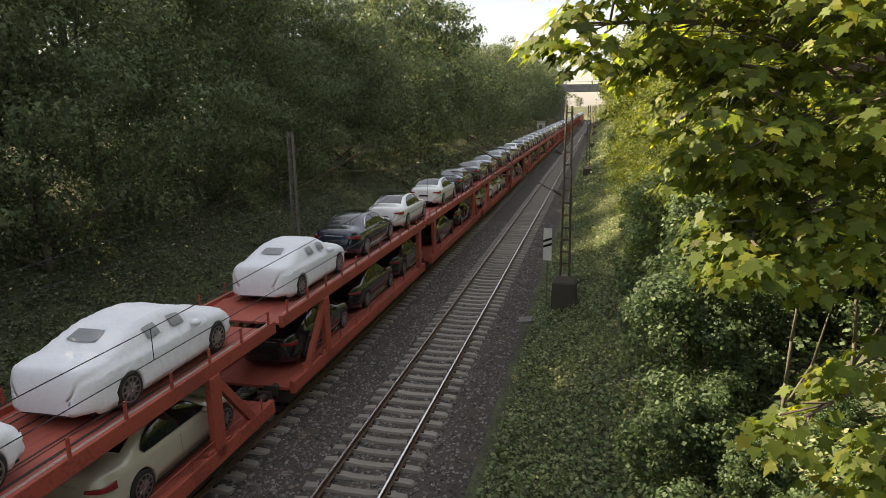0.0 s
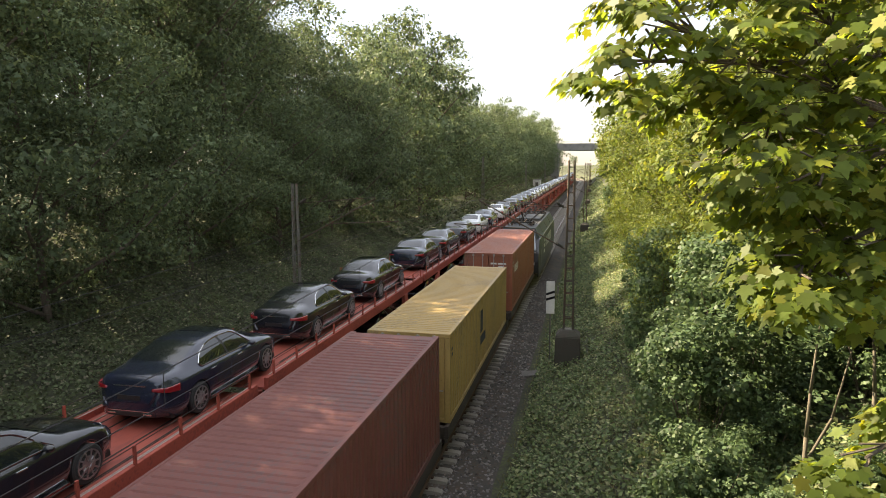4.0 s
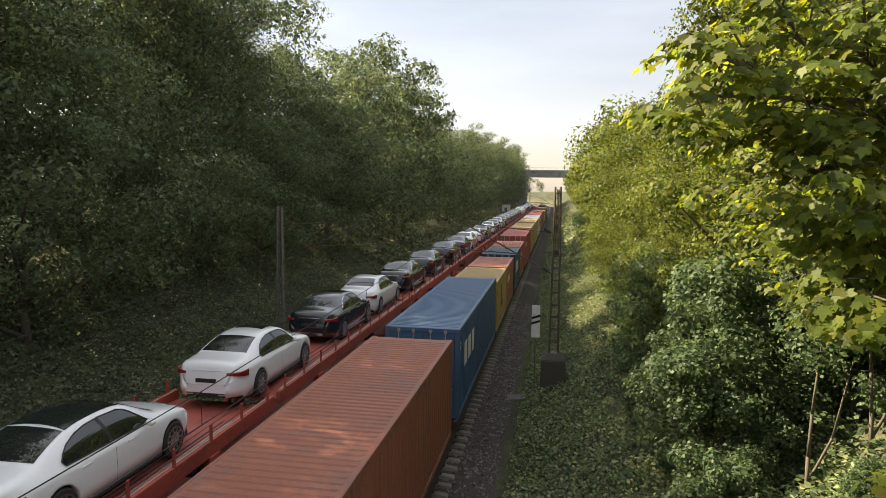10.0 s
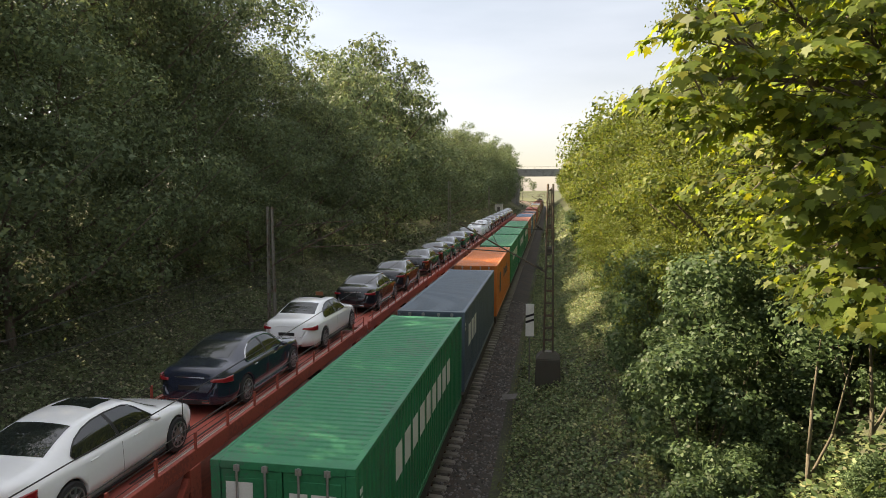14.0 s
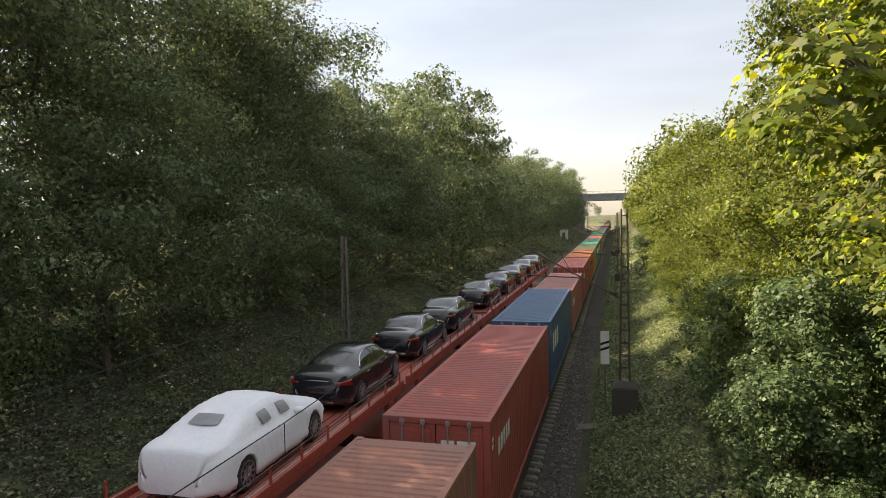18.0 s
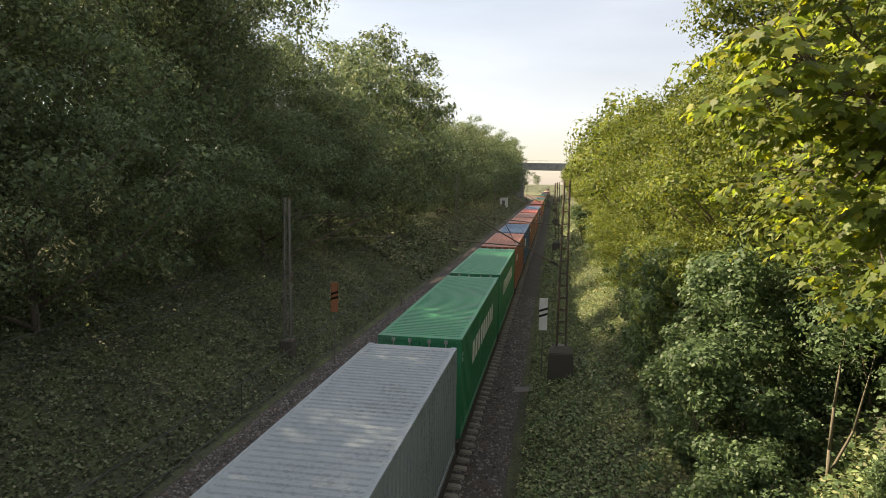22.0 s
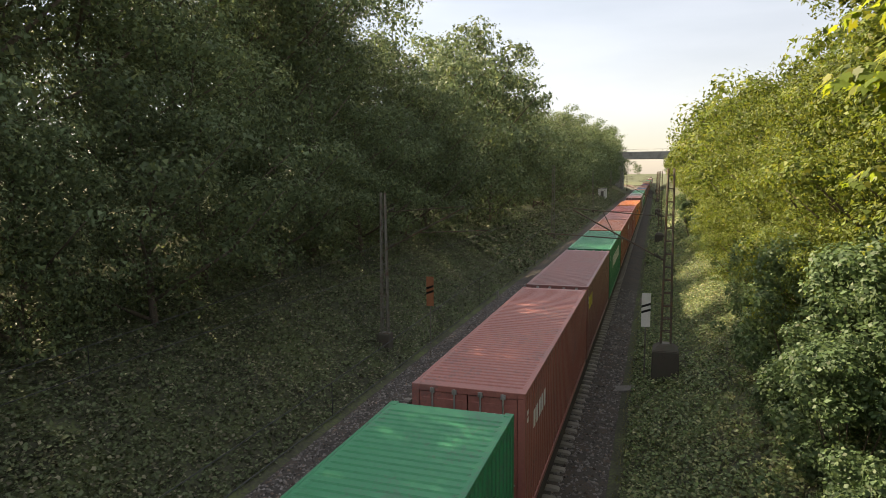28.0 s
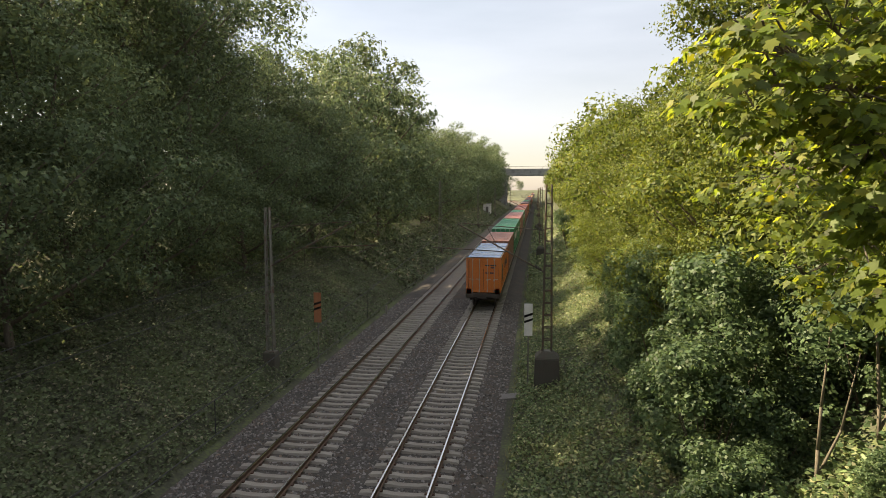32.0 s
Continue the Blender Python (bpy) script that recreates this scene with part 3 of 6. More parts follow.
    rows = [(6.9, 11.3, 0.85, 0), (6.8, 8.9, 0.7, 1), (7.3, 14.2, 1.0, 2), (8.3, 15.6, 1.1, 2), (7.4, 17.4, 1.0, 0), (8.6, 18.2, 1.2, 2), (7.5, 20.5, 1.1, 2), (7.5, 23.6, 1.1, 0),
            (7.6, 26.6, 1.1, 2), (7.9, 10.2, 0.5, 1), (8.3, 9.0, 0.45, 1), (9.6, 9.4, 0.35, 0), (9.2, 10.9, 0.4, 1), (10.8, 10.6, 0.4, 0), (10.2, 13.9, 0.85, 2), (11.4, 12.3, 0.8, 2), (9.7, 15.2, 0.95, 2), (12.2, 9.8, 0.6, 2), (6.9, 7.2, 0.55, 1), (10.6, 16.2, 1.0, 0), (9.5, 17.0, 0.7, 1), (9.7, 19.5, 0.9, 0), (8.4, 13.2, 0.6, 1), (7.6, 12.6, 0.6, 0), (7.0, 18.6, 0.7, 1), (8.2, 27.6, 0.9, 0)]
    for x, y, s, k in rows:
        put(bushes[k], x, y, s)
    y = 30.0
    while y < 130:
        put(bushes[int(y) % 3], 7.5 + 0.6 * rng.random(), y, 0.5 + 0.4 * rng.random())
        y += 5.0
    return used


grove()


def maple():
    """The maple beside the bridge: trunk, boughs that reach over the bank, and sprays of large lobed leaves."""
    rng = np.random.default_rng(77)
    ob = empty("maple_tree", "sycamore maple with sprays of large lobed leaves, beside the bridge", "tree", pose(9.6, 7.2, 3.6))
    base = Vector((9.6, 7.2, 3.6))
    bm = bmesh.new()
    pts = [(0, 0, -0.5), (-0.2, 0.1, 2.0), (-0.5, 0.3, 4.2), (-0.6, 0.6, 6.5), (-0.7, 0.8, 9.0)]
    for i in range(4):
        bar(bm, pts[i], pts[i + 1], 0.3 - 0.06 * i, 0.24 - 0.06 * i, sides=8)
    part("trunk", bm, M_bark, ob, smooth=True)
    # where the boughs end (x, y, z), how far their leaves reach, and how many sprays they carry
    tips = [(5.16, 5.40, 9.22, 0.38, 12), (5.44, 5.70, 9.55, 0.5, 16), (5.98, 6.60, 10.12, 0.6, 16), (6.02, 5.90, 9.30, 0.55, 18), (5.67, 6.20, 9.07, 0.4, 10),
            (6.55, 6.20, 9.75, 0.6, 20), (6.18, 5.70, 8.78, 0.55, 18), (6.61, 5.80, 9.13, 0.6, 20), (6.29, 5.50, 8.21, 0.5, 17), (6.41, 5.20, 8.46, 0.5, 16), (6.18, 5.00, 7.72, 0.4, 14),
            (6.53, 5.30, 7.85, 0.45, 14), (7.00, 5.80, 9.46, 0.65, 20), (6.91, 5.40, 8.58, 0.6, 20), (6.84, 5.20, 7.87, 0.55, 16), (7.50, 5.60, 9.20, 0.7, 20), (7.48, 5.30, 8.26, 0.65, 20),
            (7.09, 6.40, 10.33, 0.7, 18), (7.73, 6.20, 10.36, 0.8, 18), (8.05, 5.40, 9.34, 0.8, 18), (8.04, 5.20, 8.38, 0.7, 16), (7.88, 5.00, 7.61, 0.45, 10), (6.65, 4.60, 6.69, 0.25, 4),
            (7.05, 4.30, 6.67, 0.32, 7), (7.20, 4.20, 6.60, 0.32, 7), (7.06, 4.90, 6.98, 0.35, 8), (6.98, 4.40, 6.33, 0.25, 4), (7.0, 9.6, 8.6, 1.1, 30), (7.7, 9.4, 7.5, 0.9, 22),
            (8.6, 10.5, 10.2, 1.4, 30), (8.0, 9.2, 10.4, 1.1, 22), (8.3, 11.6, 9.0, 1.3, 26), (8.9, 9.4, 6.9, 0.9, 16)]
    at, nm, way, size = [], [], [], []
    twigs = bmesh.new()
    for n, (x, y, z, r, sprays) in enumerate(tips):
        end = Vector((x, y, z)) - base
        start = Vector(pts[2]).lerp(Vector(pts[3]), rng.random()) if z > 7 else Vector(pts[1]).lerp(Vector(pts[2]), 0.6)
        mid = start.lerp(end, 0.55) - Vector((0, 0, 0.1))
        limb = bmesh.new()
        bar(limb, start, mid, 0.09, 0.055, sides=6)
        bar(limb, mid, end, 0.055, 0.02, sides=6)
        part("bough", limb, M_bark, ob)
        for k in range(int(sprays * 1.4)):
            d = rng.normal(size=3)
            d /= np.linalg.norm(d)
            c = np.array(end) + d * r * (0.35 + 0.7 * rng.random()) * np.array((1, 1, 0.75))
            if k % 2 == 0:
                bar(twigs, end.lerp(mid, 0.3 * rng.random()), Vector(c), 0.016, 0.008, sides=4)
            # a spray: a flat fan of leaves on short stalks, drooping at its edge
            fan = np.array((d[0] - 0.3, d[1] - 0.35, 0.0)) + 0.25 * rng.normal(size=3) * np.array((1, 1, 0.2))
            fan /= np.linalg.norm(fan)
            m = 14
            ang = (np.arange(m) / (m - 1) - 0.5) * 3.6 + 0.2 * rng.normal(size=m)
            side = np.array((-fan[1], fan[0], 0.0))
            rad = (0.05 + 0.2 * rng.random(m)) * (1.1 if r > 0.8 else 0.85)
            ways = np.cos(ang)[:, None] * fan + np.sin(ang)[:, None] * side
            at.append(c + ways * rad[:, None] - np.array((0, 0, 1)) * (rad * 0.55 + 0.05 * rng.random(m))[:, None])
            nm.append(np.array((-0.3, -0.1, 0.9)) + 0.65 * ways + 0.3 * rng.normal(size=(m, 3)))
            way.append(ways + np.array((0, 0, -0.75)) + 0.2 * rng.normal(size=(m, 3)))
            size.append((0.065 + 0.075 * rng.random(m)) * (1.1 if r > 0.8 else 1.0))
    tagged(part("twig_tangle", twigs, M_bark, ob), kind="stuff")
    blades("crown", np.concatenate(at), np.concatenate(nm), np.concatenate(size), M_maple_leaf, ob, shape=MAPLE, rng=rng, way=np.concatenate(way))


maple()


def sapling(x, y, height, lean):
    ob = empty("sapling", "thin pale-barked sapling with a bare forked stem", "tree", pose(x, y, ground_z(x, y) - 0.1), "saplings under the maple")
    bm = bmesh.new()
    pts = [Vector((lean * f * f, 0.05 * math.sin(4 * f), height * f)) for f in (0, 0.25, 0.5, 0.75, 1)]
    for i in range(4):
        bar(bm, pts[i], pts[i + 1], 0.085 - 0.016 * i, 0.07 - 0.016 * i, sides=7)
    bar(bm, pts[0] + Vector((0, 0, 0.3)), pts[0] + Vector((0.45, 0.2, height * 0.35)), 0.06, 0.045, sides=6)
    bar(bm, pts[0] + Vector((0.45, 0.2, height * 0.35)), pts[0] + Vector((0.75, 0.3, height * 0.8)), 0.045, 0.02, sides=6)
    part("stem", bm, M_pale_bark, ob, smooth=True)
    rng = np.random.default_rng(int(x * 10))
    at, nm = lobe_points(rng, [(lean, 0, height, 0.9, 0.9, 0.5), (lean * 0.7, 0.3, height * 0.85, 0.7, 0.7, 0.4)], 900, 0.4)
    blades("foliage", at, nm + rng.normal(size=at.shape) * 0.5, 0.1 * (0.6 + 0.8 * rng.random(len(at))), M_bush_leaf, ob, rng=rng)


for row in ((8.75, 12.3, 3.2, 0.1), (9.9, 12.6, 3.0, -0.3)):
    sapling(*row)


def scatter():
    """Ground cover: ivy and fallen leaves on the shaded bank, herbs and dry grass on the sunny one."""
    rng = np.random.default_rng(9)

    def sheet(name, label, category, n, x0, x1, y0, y1, size, material, tall, lift, near=1.6, shape=LEAF):
        x = x0 + (x1 - x0) * rng.random(n)
        y = y0 + (y1 - y0) * rng.random(n) ** near
        keep = np.array([noise.noise((a * 0.9, b * 0.9, 7)) > -0.28 - 0.5 * rng.random() for a, b in zip(x, y)])
        x, y = x[keep], y[keep]
        z = np.array([ground_z(a, b) for a, b in zip(x, y)]) + lift * rng.random(len(x))
        nm = rng.normal(size=(len(x), 3)) * (0.5 if not tall else 1.0) + np.array((0, 0, 1.0 if not tall else 0.15))
        way = rng.normal(size=(len(x), 3)) + (np.array((0, 0, 2.2)) if tall else 0)
        ob = blades(name, np.stack((x, y, z), 1), nm, size * (0.5 + 1.0 * rng.random(len(x))), material, rng=rng, way=way, shape=shape)
        tagged(ob, label, category, kind="stuff")

    sheet("ivy", "dark ivy and dead leaves covering the shaded bank", "ground cover", 150000, -16.5, -7.3, 4, 80, 0.115, M_ivy, False, 0.26)
    sheet("distant_ivy", "dark ivy on the distant shaded bank", "ground cover", 26000, -13.5, -7.4, 55, 260, 0.3, M_ivy, False, 0.35, near=1.3)
    sheet("distant_herbs", "low herbs on the distant sunny bank", "ground cover", 16000, 3.0, 8.0, 60, 260, 0.26, M_herb, False, 0.3, near=1.3)
    sheet("undergrowth", "dark ivy and dead leaves under the maple", "ground cover", 34000, 7.4, 15, 4, 26, 0.11, M_bush_leaf, False, 0.35, near=1.0)
    sheet("herbs", "low green herbs on the sunny bank", "ground cover", 130000, 2.9, 9.5, 6, 80, 0.105, M_herb, False, 0.3)
    thin = np.array([(-0.045, 0, 0), (0.045, 0, 0), (0.02, 0.6, 0.04), (0, 1, 0.16), (-0.02, 0.6, 0.04)])
    sheet("verge_grass", "dry yellow-green grass along the bank", "grass", 34000, 2.7, 8.2, 6, 80, 0.15, M_grass, True, 0.0, shape=thin)


scatter()


# ---- masts, signs, bridge ----
M_mast = surf("weathered mast steel", (0.17, 0.165, 0.14), 0.75, 0.1, 0.3, 3, 30, 0.15, other=(0.1, 0.06, 0.04), amount=0.3)
M_rusty_mast = surf("rust-brown mast steel", (0.095, 0.08, 0.062), 0.8, 0.1, 0.3, 3, 30, 0.15, other=(0.13, 0.07, 0.04), amount=0.35)
M_found = surf("stained foundation concrete", (0.085, 0.072, 0.058), 0.95, 0, 0.4, 2, 25, 0.4, other=(0.06, 0.06, 0.045), amount=0.5)
M_white = surf("white sign enamel", (0.72, 0.7, 0.64), 0.5, 0, 0.12, 4, 40, 0.05)
M_black = surf("black sign stripes", (0.02, 0.02, 0.02), 0.5, 0, 0.1, 4, 40, 0)
M_orange_sign = surf("rusty orange sign", (0.3, 0.12, 0.055), 0.6, 0, 0.2, 4, 40, 0.05)
M_bridge = surf("bridge concrete", (0.3, 0.29, 0.27), 0.9, 0, 0.25, 0.5, 8, 0.2, other=(0.16, 0.155, 0.145), amount=0.4)
M_wire = surf("copper wire, dark", (0.035, 0.035, 0.035), 0.6, 0.5, 0.1, 2, 20, 0)


def mast(x, y, z, top, side, kind):
    """A lattice mast on a concrete block, with the arm that holds the wire over the track (side: +1 towards +x)."""
    ob = empty("catenary_mast", "dark steel lattice catenary mast on a concrete foundation block", "mast", pose(x, y, z), "catenary masts")
    if side < 0:                            # a block with a sloping cap
        bm = bmesh.new()
        rings = [[bm.verts.new((sx * w, sy * w, zz)) for sx, sy in ((-1, -1), (1, -1), (1, 1), (-1, 1))] for w, zz in ((0.54, -1.2), (0.5, 0.05), (0.46, 0.1), (0.26, 0.28))]
        for p, q in zip(rings, rings[1:]):
            for i in range(4):
                bm.faces.new((p[i], p[(i + 1) % 4], q[(i + 1) % 4], q[i]))
        bm.faces.new(rings[-1])
        bmesh.ops.recalc_face_normals(bm, faces=bm.faces)
        bmesh.ops.bevel(bm, geom=bm.edges[:], offset=0.03, segments=2, affect="EDGES")
    else:
        bm = boxes((-0.3, 0.3, -0.3, 0.3, -1.0, 0.04), bevel=0.05)
    part("foundation", bm, M_found, ob, "dark stained concrete block")
    h = top - z
    bm = bmesh.new()
    w0, w1 = (0.19, 0.11) if side < 0 else (0.16, 0.1)
    for sx in (-1, 1):
        for sy in (-1, 1):
            bar(bm, (sx * w0, sy * w0 * 0.7, 0), (sx * w1, sy * w1 * 0.7, h), 0.06)
    n = int(h / 0.5)
    for k in range(n):
        f = (k + 0.5) / n
        w = w0 + (w1 - w0) * f
        for s in (-1, 1):
            bar(bm, (-w, s * w * 0.7, h * f), (w, s * w * 0.7, h * f), 0.04)
            bar(bm, (s * w, -w * 0.7, h * f), (s * w, w * 0.7, h * (f + 0.5 / n)), 0.04)
    part("lattice", bm, M_mast if side > 0 else M_rusty_mast, ob)
    part("base_plate", boxes((-0.22, 0.22, -0.18, 0.18, 0.25, 0.31) if side < 0 else (-0.24, 0.24, -0.2, 0.2, 0.03, 0.08)), M_mast, ob)
    # the arm: two tubes from the mast that meet over the track, with insulators
    c = (RIGHT if side < 0 else LEFT) - x
    arm = bmesh.new()
    far = c - side * 0.35                   # how far out the arm reaches
    bar(arm, (side * 0.15, 0, 4.95 - z), (far, 0, 6.95 - z), 0.06, sides=6)
    bar(arm, (side * 0.15, 0, 6.7 - z), (far, 0, 7.0 - z), 0.035, sides=6)
    bar(arm, (c * 0.42, 0, 5.78 - z), (c + side * 0.75, 0, 5.95 - z), 0.045, sides=6)
    bar(arm, (c * 0.5, 0, 5.9 - z), (c * 0.62, 0, 6.85 - z), 0.03, sides=5)
    bar(arm, (c + side * 0.75, 0, 5.95 - z), (c, 0, 5.62 - z), 0.025, sides=5)
    part("bracket_arm", arm, M_rusty_mast, ob)
    for zz in (5.05, 6.72):
        ins = bmesh.new()
        rings = [[ins.verts.new((side * (0.28 + 0.035 * k), r * math.cos(a * 0.785), zz - z + 0.02 * k + r * math.sin(a * 0.785))) for a in range(8)] for k, r in enumerate((0.04, 0.09, 0.04, 0.09, 0.04, 0.09, 0.04, 0.09, 0.04))]
        for p, q in zip(rings, rings[1:]):
            for a in range(8):
                ins.faces.new((p[a], p[(a + 1) % 8], q[(a + 1) % 8], q[a]))
        part("insulator", ins, M_found, ob)
    return ob


MASTS_R = [(4.15, 27.3, 1.3, 8.6), (4.2, 81, 1.0, 8.6), (4.2, 135, 1.0, 8.6), (4.2, 190, 1.0, 8.6), (4.2, 245, 1.0, 8.6), (4.2, 300, 1.0, 8.6)]
MASTS_L = [(-8.45, 28.0, 0.9, 7.6), (-8.45, 81, 0.9, 9.4), (-8.45, 135, 0.9, 9.0), (-8.45, 190, 0.9, 9.0), (-8.45, 245, 0.9, 9.0), (-8.45, 300, 0.9, 9.0)]
for x, y, z, top in MASTS_R:
    mast(x, y, z, top, -1, 0)
for x, y, z, top in MASTS_L:
    mast(x, y, z, top, 1, 0)


def wires():
    for c, rows in ((RIGHT, MASTS_R), (LEFT, MASTS_L)):
        ys = [-27] + [r[1] for r in rows]
        ob = empty("overhead_line", "thin dark overhead contact and carrier wires", "overhead line", group="overhead lines")
        dr = bmesh.new()
        for a, b in zip(ys, ys[1:]):
            n = 8
            cw, mw = bmesh.new(), bmesh.new()
            bar(cw, (c, a, 5.6), (c, b, 5.6), 0.014, sides=5)
            pts = [(c, a + (b - a) * i / n, 6.95 - 1.0 * (1 - (2 * i / n - 1) ** 2)) for i in range(n + 1)]
            rings = [[mw.verts.new((p[0] + 0.007 * math.cos(k * 1.257), p[1], p[2] + 0.007 * math.sin(k * 1.257))) for k in range(5)] for p in pts]
            for p, q in zip(rings, rings[1:]):
                for k in range(5):
                    mw.faces.new((p[k], p[(k + 1) % 5], q[(k + 1) % 5], q[k]))
            for p in pts[1:-1]:
                bar(dr, p, (c, p[1], 5.6), 0.008, sides=4)
            part("contact_wire", cw, M_wire, ob)
            part("carrier_wire", mw, M_wire, ob)
        tagged(part("dropper_wire", dr, M_wire, ob), kind="stuff")


wires()


def bake_sign(x, y, z0, face, label, lean=0.0):
    """A tall distant-signal board with two slanting stripes, on a post."""
    ob = empty("signal_board", label, "railway sign", pose(x, y, 0, 0, 0, lean), "signal boards")
    part("board", boxes((-0.18, 0.18, -0.012, 0.012, z0, z0 + 1.42), bevel=0.006), face, ob)
    for k in (0, 1):
        bm = bmesh.new()
        z = z0 + 0.56 + 0.24 * k
        vs = [bm.verts.new(p) for p in ((-0.18, -0.016, z), (0.18, -0.016, z + 0.13), (0.18, -0.016, z + 0.23), (-0.18, -0.016, z + 0.1))]
        bm.faces.new(vs)
        bmesh.ops.solidify(bm, geom=bm.faces[:], thickness=0.003)
        part("stripe", bm, M_black, ob)
    g = ground_z(x, y) - 0.2
    bm = bmesh.new()
    bar(bm, (0, 0.03, g), (0, 0.03, z0 + 1.2), 0.06, sides=8)
    part("post", bm, M_mast, ob)


bake_sign(3.35, 28.0, 2.05, M_white, "white signal board with two slanting black stripes on a thin post")
bake_sign(-6.45, 28.8, 2.2, M_orange_sign, "rusty orange-brown signal board with two dark stripes on a post")


def far_bridge():
    y = 292.0
    ob = tagged(new("road_bridge"), "grey concrete road bridge across the cutting", "bridge", kind="structure")
    part("deck", boxes((-60, 60, y, y + 11, 14.2, 16.2), bevel=0.08), M_bridge, ob)
    part("parapet", boxes((-60, 60, y - 0.15, y + 0.35, 16.2, 17.3), bevel=0.05), M_bridge, ob)
    part("abutment", boxes((-30, -9.9, y + 0.5, y + 10.5, -1, 14.2)), M_bridge, ob)
    part("abutment", boxes((12.8, 30, y + 0.5, y + 10.5, -1, 14.2)), M_bridge, ob)
    part("pier", boxes((12.2, 13.4, y + 3, y + 8, -1, 14.2), bevel=0.05), M_bridge, ob)
    bm = bmesh.new()
    for k in range(41):
        bar(bm, (-60 + 3 * k, y + 0.1, 17.3), (-60 + 3 * k, y + 0.1, 18.3), 0.08)
    bar(bm, (-60, y + 0.1, 18.3), (60, y + 0.1, 18.3), 0.09)
    part("railing", bm, M_mast, ob)


far_bridge()


def own_bridge():
    """The footbridge on which the camera stands: deck, abutments and parapet, below and behind."""
    ob = tagged(new("viewing_bridge"), "plain concrete bridge across the cutting", "bridge", kind="structure")
    part("deck", boxes((-22, 22, -5.5, 1.0, 6.1, 6.8)), M_bridge, ob)
    part("parapet", boxes((-22, 22, 0.75, 1.0, 6.8, 7.55)), M_bridge, ob)
    part("abutment", boxes((-22, -9, -5.2, 0.7, -1, 6.1)), M_bridge, ob)
    part("abutment", boxes((6.5, 22, -5.2, 0.7, -1, 6.1)), M_bridge, ob)


own_bridge()


def trackside():
    """Small things beside the line: relay hut, concrete slab, leaning stake, marker posts."""
    hut = empty("relay_hut", "white-grey trackside relay hut on the shaded bank", "hut", pose(-10.7, 190, 1.2))
    part("wall_shell", boxes((-1.1, 1.1, -1.0, 1.0, -0.3, 2.75), bevel=0.03), M_white, hut)
    part("roof", boxes((-1.25, 1.25, -1.15, 1.15, 2.75, 2.95), bevel=0.03), M_bridge, hut)
    part("door", boxes((-0.4, 0.4, -1.03, -0.99, 0.0, 2.0)), M_mast, hut)
    slab = empty("concrete_slab", "worn grey concrete cover slab beside the track", "slab", pose(2.75, 27.0, ground_z(2.75, 27.0) + 0.02, 3, -4, 12))
    part("cover", boxes((-0.5, 0.5, -0.28, 0.28, -0.05, 0.07), bevel=0.02), M_stone, slab)
    stake = empty("stake", "dark leaning wooden stake in the grass", "stake", pose(7.0, 70, ground_z(7.0, 70) - 0.2))
    bm = bmesh.new()
    bar(bm, (0, 0, 0), (-0.6, 0, 2.4), 0.12, 0.1, sides=7)
    part("pole", bm, M_bark, stake)
    for x, y in ((-6.75, 44), (-6.75, 66), (2.9, 44), (2.9, 62)):
        ob = empty("marker_post", "small pale concrete marker post beside the track", "post", pose(x, y, -0.5), "marker posts")
        part("post_body", boxes((-0.07, 0.07, -0.07, 0.07, 0, 0.75), bevel=0.02), M_concrete, ob)


trackside()


# ---- the container train ----
SPEED = 21.0                            # metres a second, away from the camera
PAINTS = {
    "rust": (0.3, 0.105, 0.06), "red": (0.36, 0.085, 0.065), "maroon": (0.18, 0.062, 0.05), "yellow": (0.41, 0.28, 0.1), "sky": (0.46, 0.55, 0.58),
    "green": (0.025, 0.2, 0.09), "blue": (0.055, 0.12, 0.22), "orange": (0.58, 0.165, 0.03), "slate": (0.09, 0.125, 0.16), "grey": (0.24, 0.275, 0.29),
    "mauve": (0.24, 0.105, 0.095), "pink": (0.32, 0.12, 0.1), "brown": (0.27, 0.12, 0.085), "navy": (0.03, 0.06, 0.1)}
WORDS = {"rust": "rust-red", "red": "faded red", "maroon": "dark maroon", "yellow": "ochre yellow", "sky": "pale blue-grey", "green": "bright green", "blue": "dark blue",
         "orange": "orange", "slate": "dark slate-grey", "grey": "light grey", "mauve": "dull mauve-brown", "pink": "faded pink-red", "brown": "brown", "navy": "dark navy"}
M_paint = {k: surf(k + " container paint", c, 0.5, 0, 0.2, 0.7, 14, 0.05, 0.45, other=tuple(v * 0.55 + 0.03 for v in c), amount=0.28, each=0.08) for k, c in PAINTS.items()}
M_steel = surf("galvanised rods", (0.42, 0.41, 0.4), 0.5, 0.7, 0.2, 3, 40, 0.05)
M_letter_w = surf("white lettering", (0.68, 0.68, 0.64), 0.6, 0, 0.1, 3, 40, 0)
M_letter_k = surf("dark lettering", (0.025, 0.03, 0.05), 0.6, 0, 0.1, 3, 40, 0)
M_letter_y = surf("yellow lettering", (0.6, 0.5, 0.05), 0.6, 0, 0.1, 3, 40, 0)
M_letter_b = surf("blue emblem", (0.15, 0.42, 0.55), 0.6, 0, 0.1, 3, 40, 0)
M_tarp = surf("blue tarpaulin", (0.075, 0.14, 0.27), 0.24, 0, 0.15, 0.5, 6, 0.03, 0.6)
M_wagon = surf("grimy wagon steel", (0.06, 0.048, 0.04), 0.85, 0.2, 0.3, 2, 25, 0.2)
M_wheel = surf("wheel steel", (0.1, 0.08, 0.07), 0.6, 0.6, 0.3, 4, 40, 0.05)
M_plate_r = surf("red tail plate", (0.6, 0.06, 0.04), 0.5, 0, 0.1, 4, 40, 0)
CONTAINER_KINDS = {}


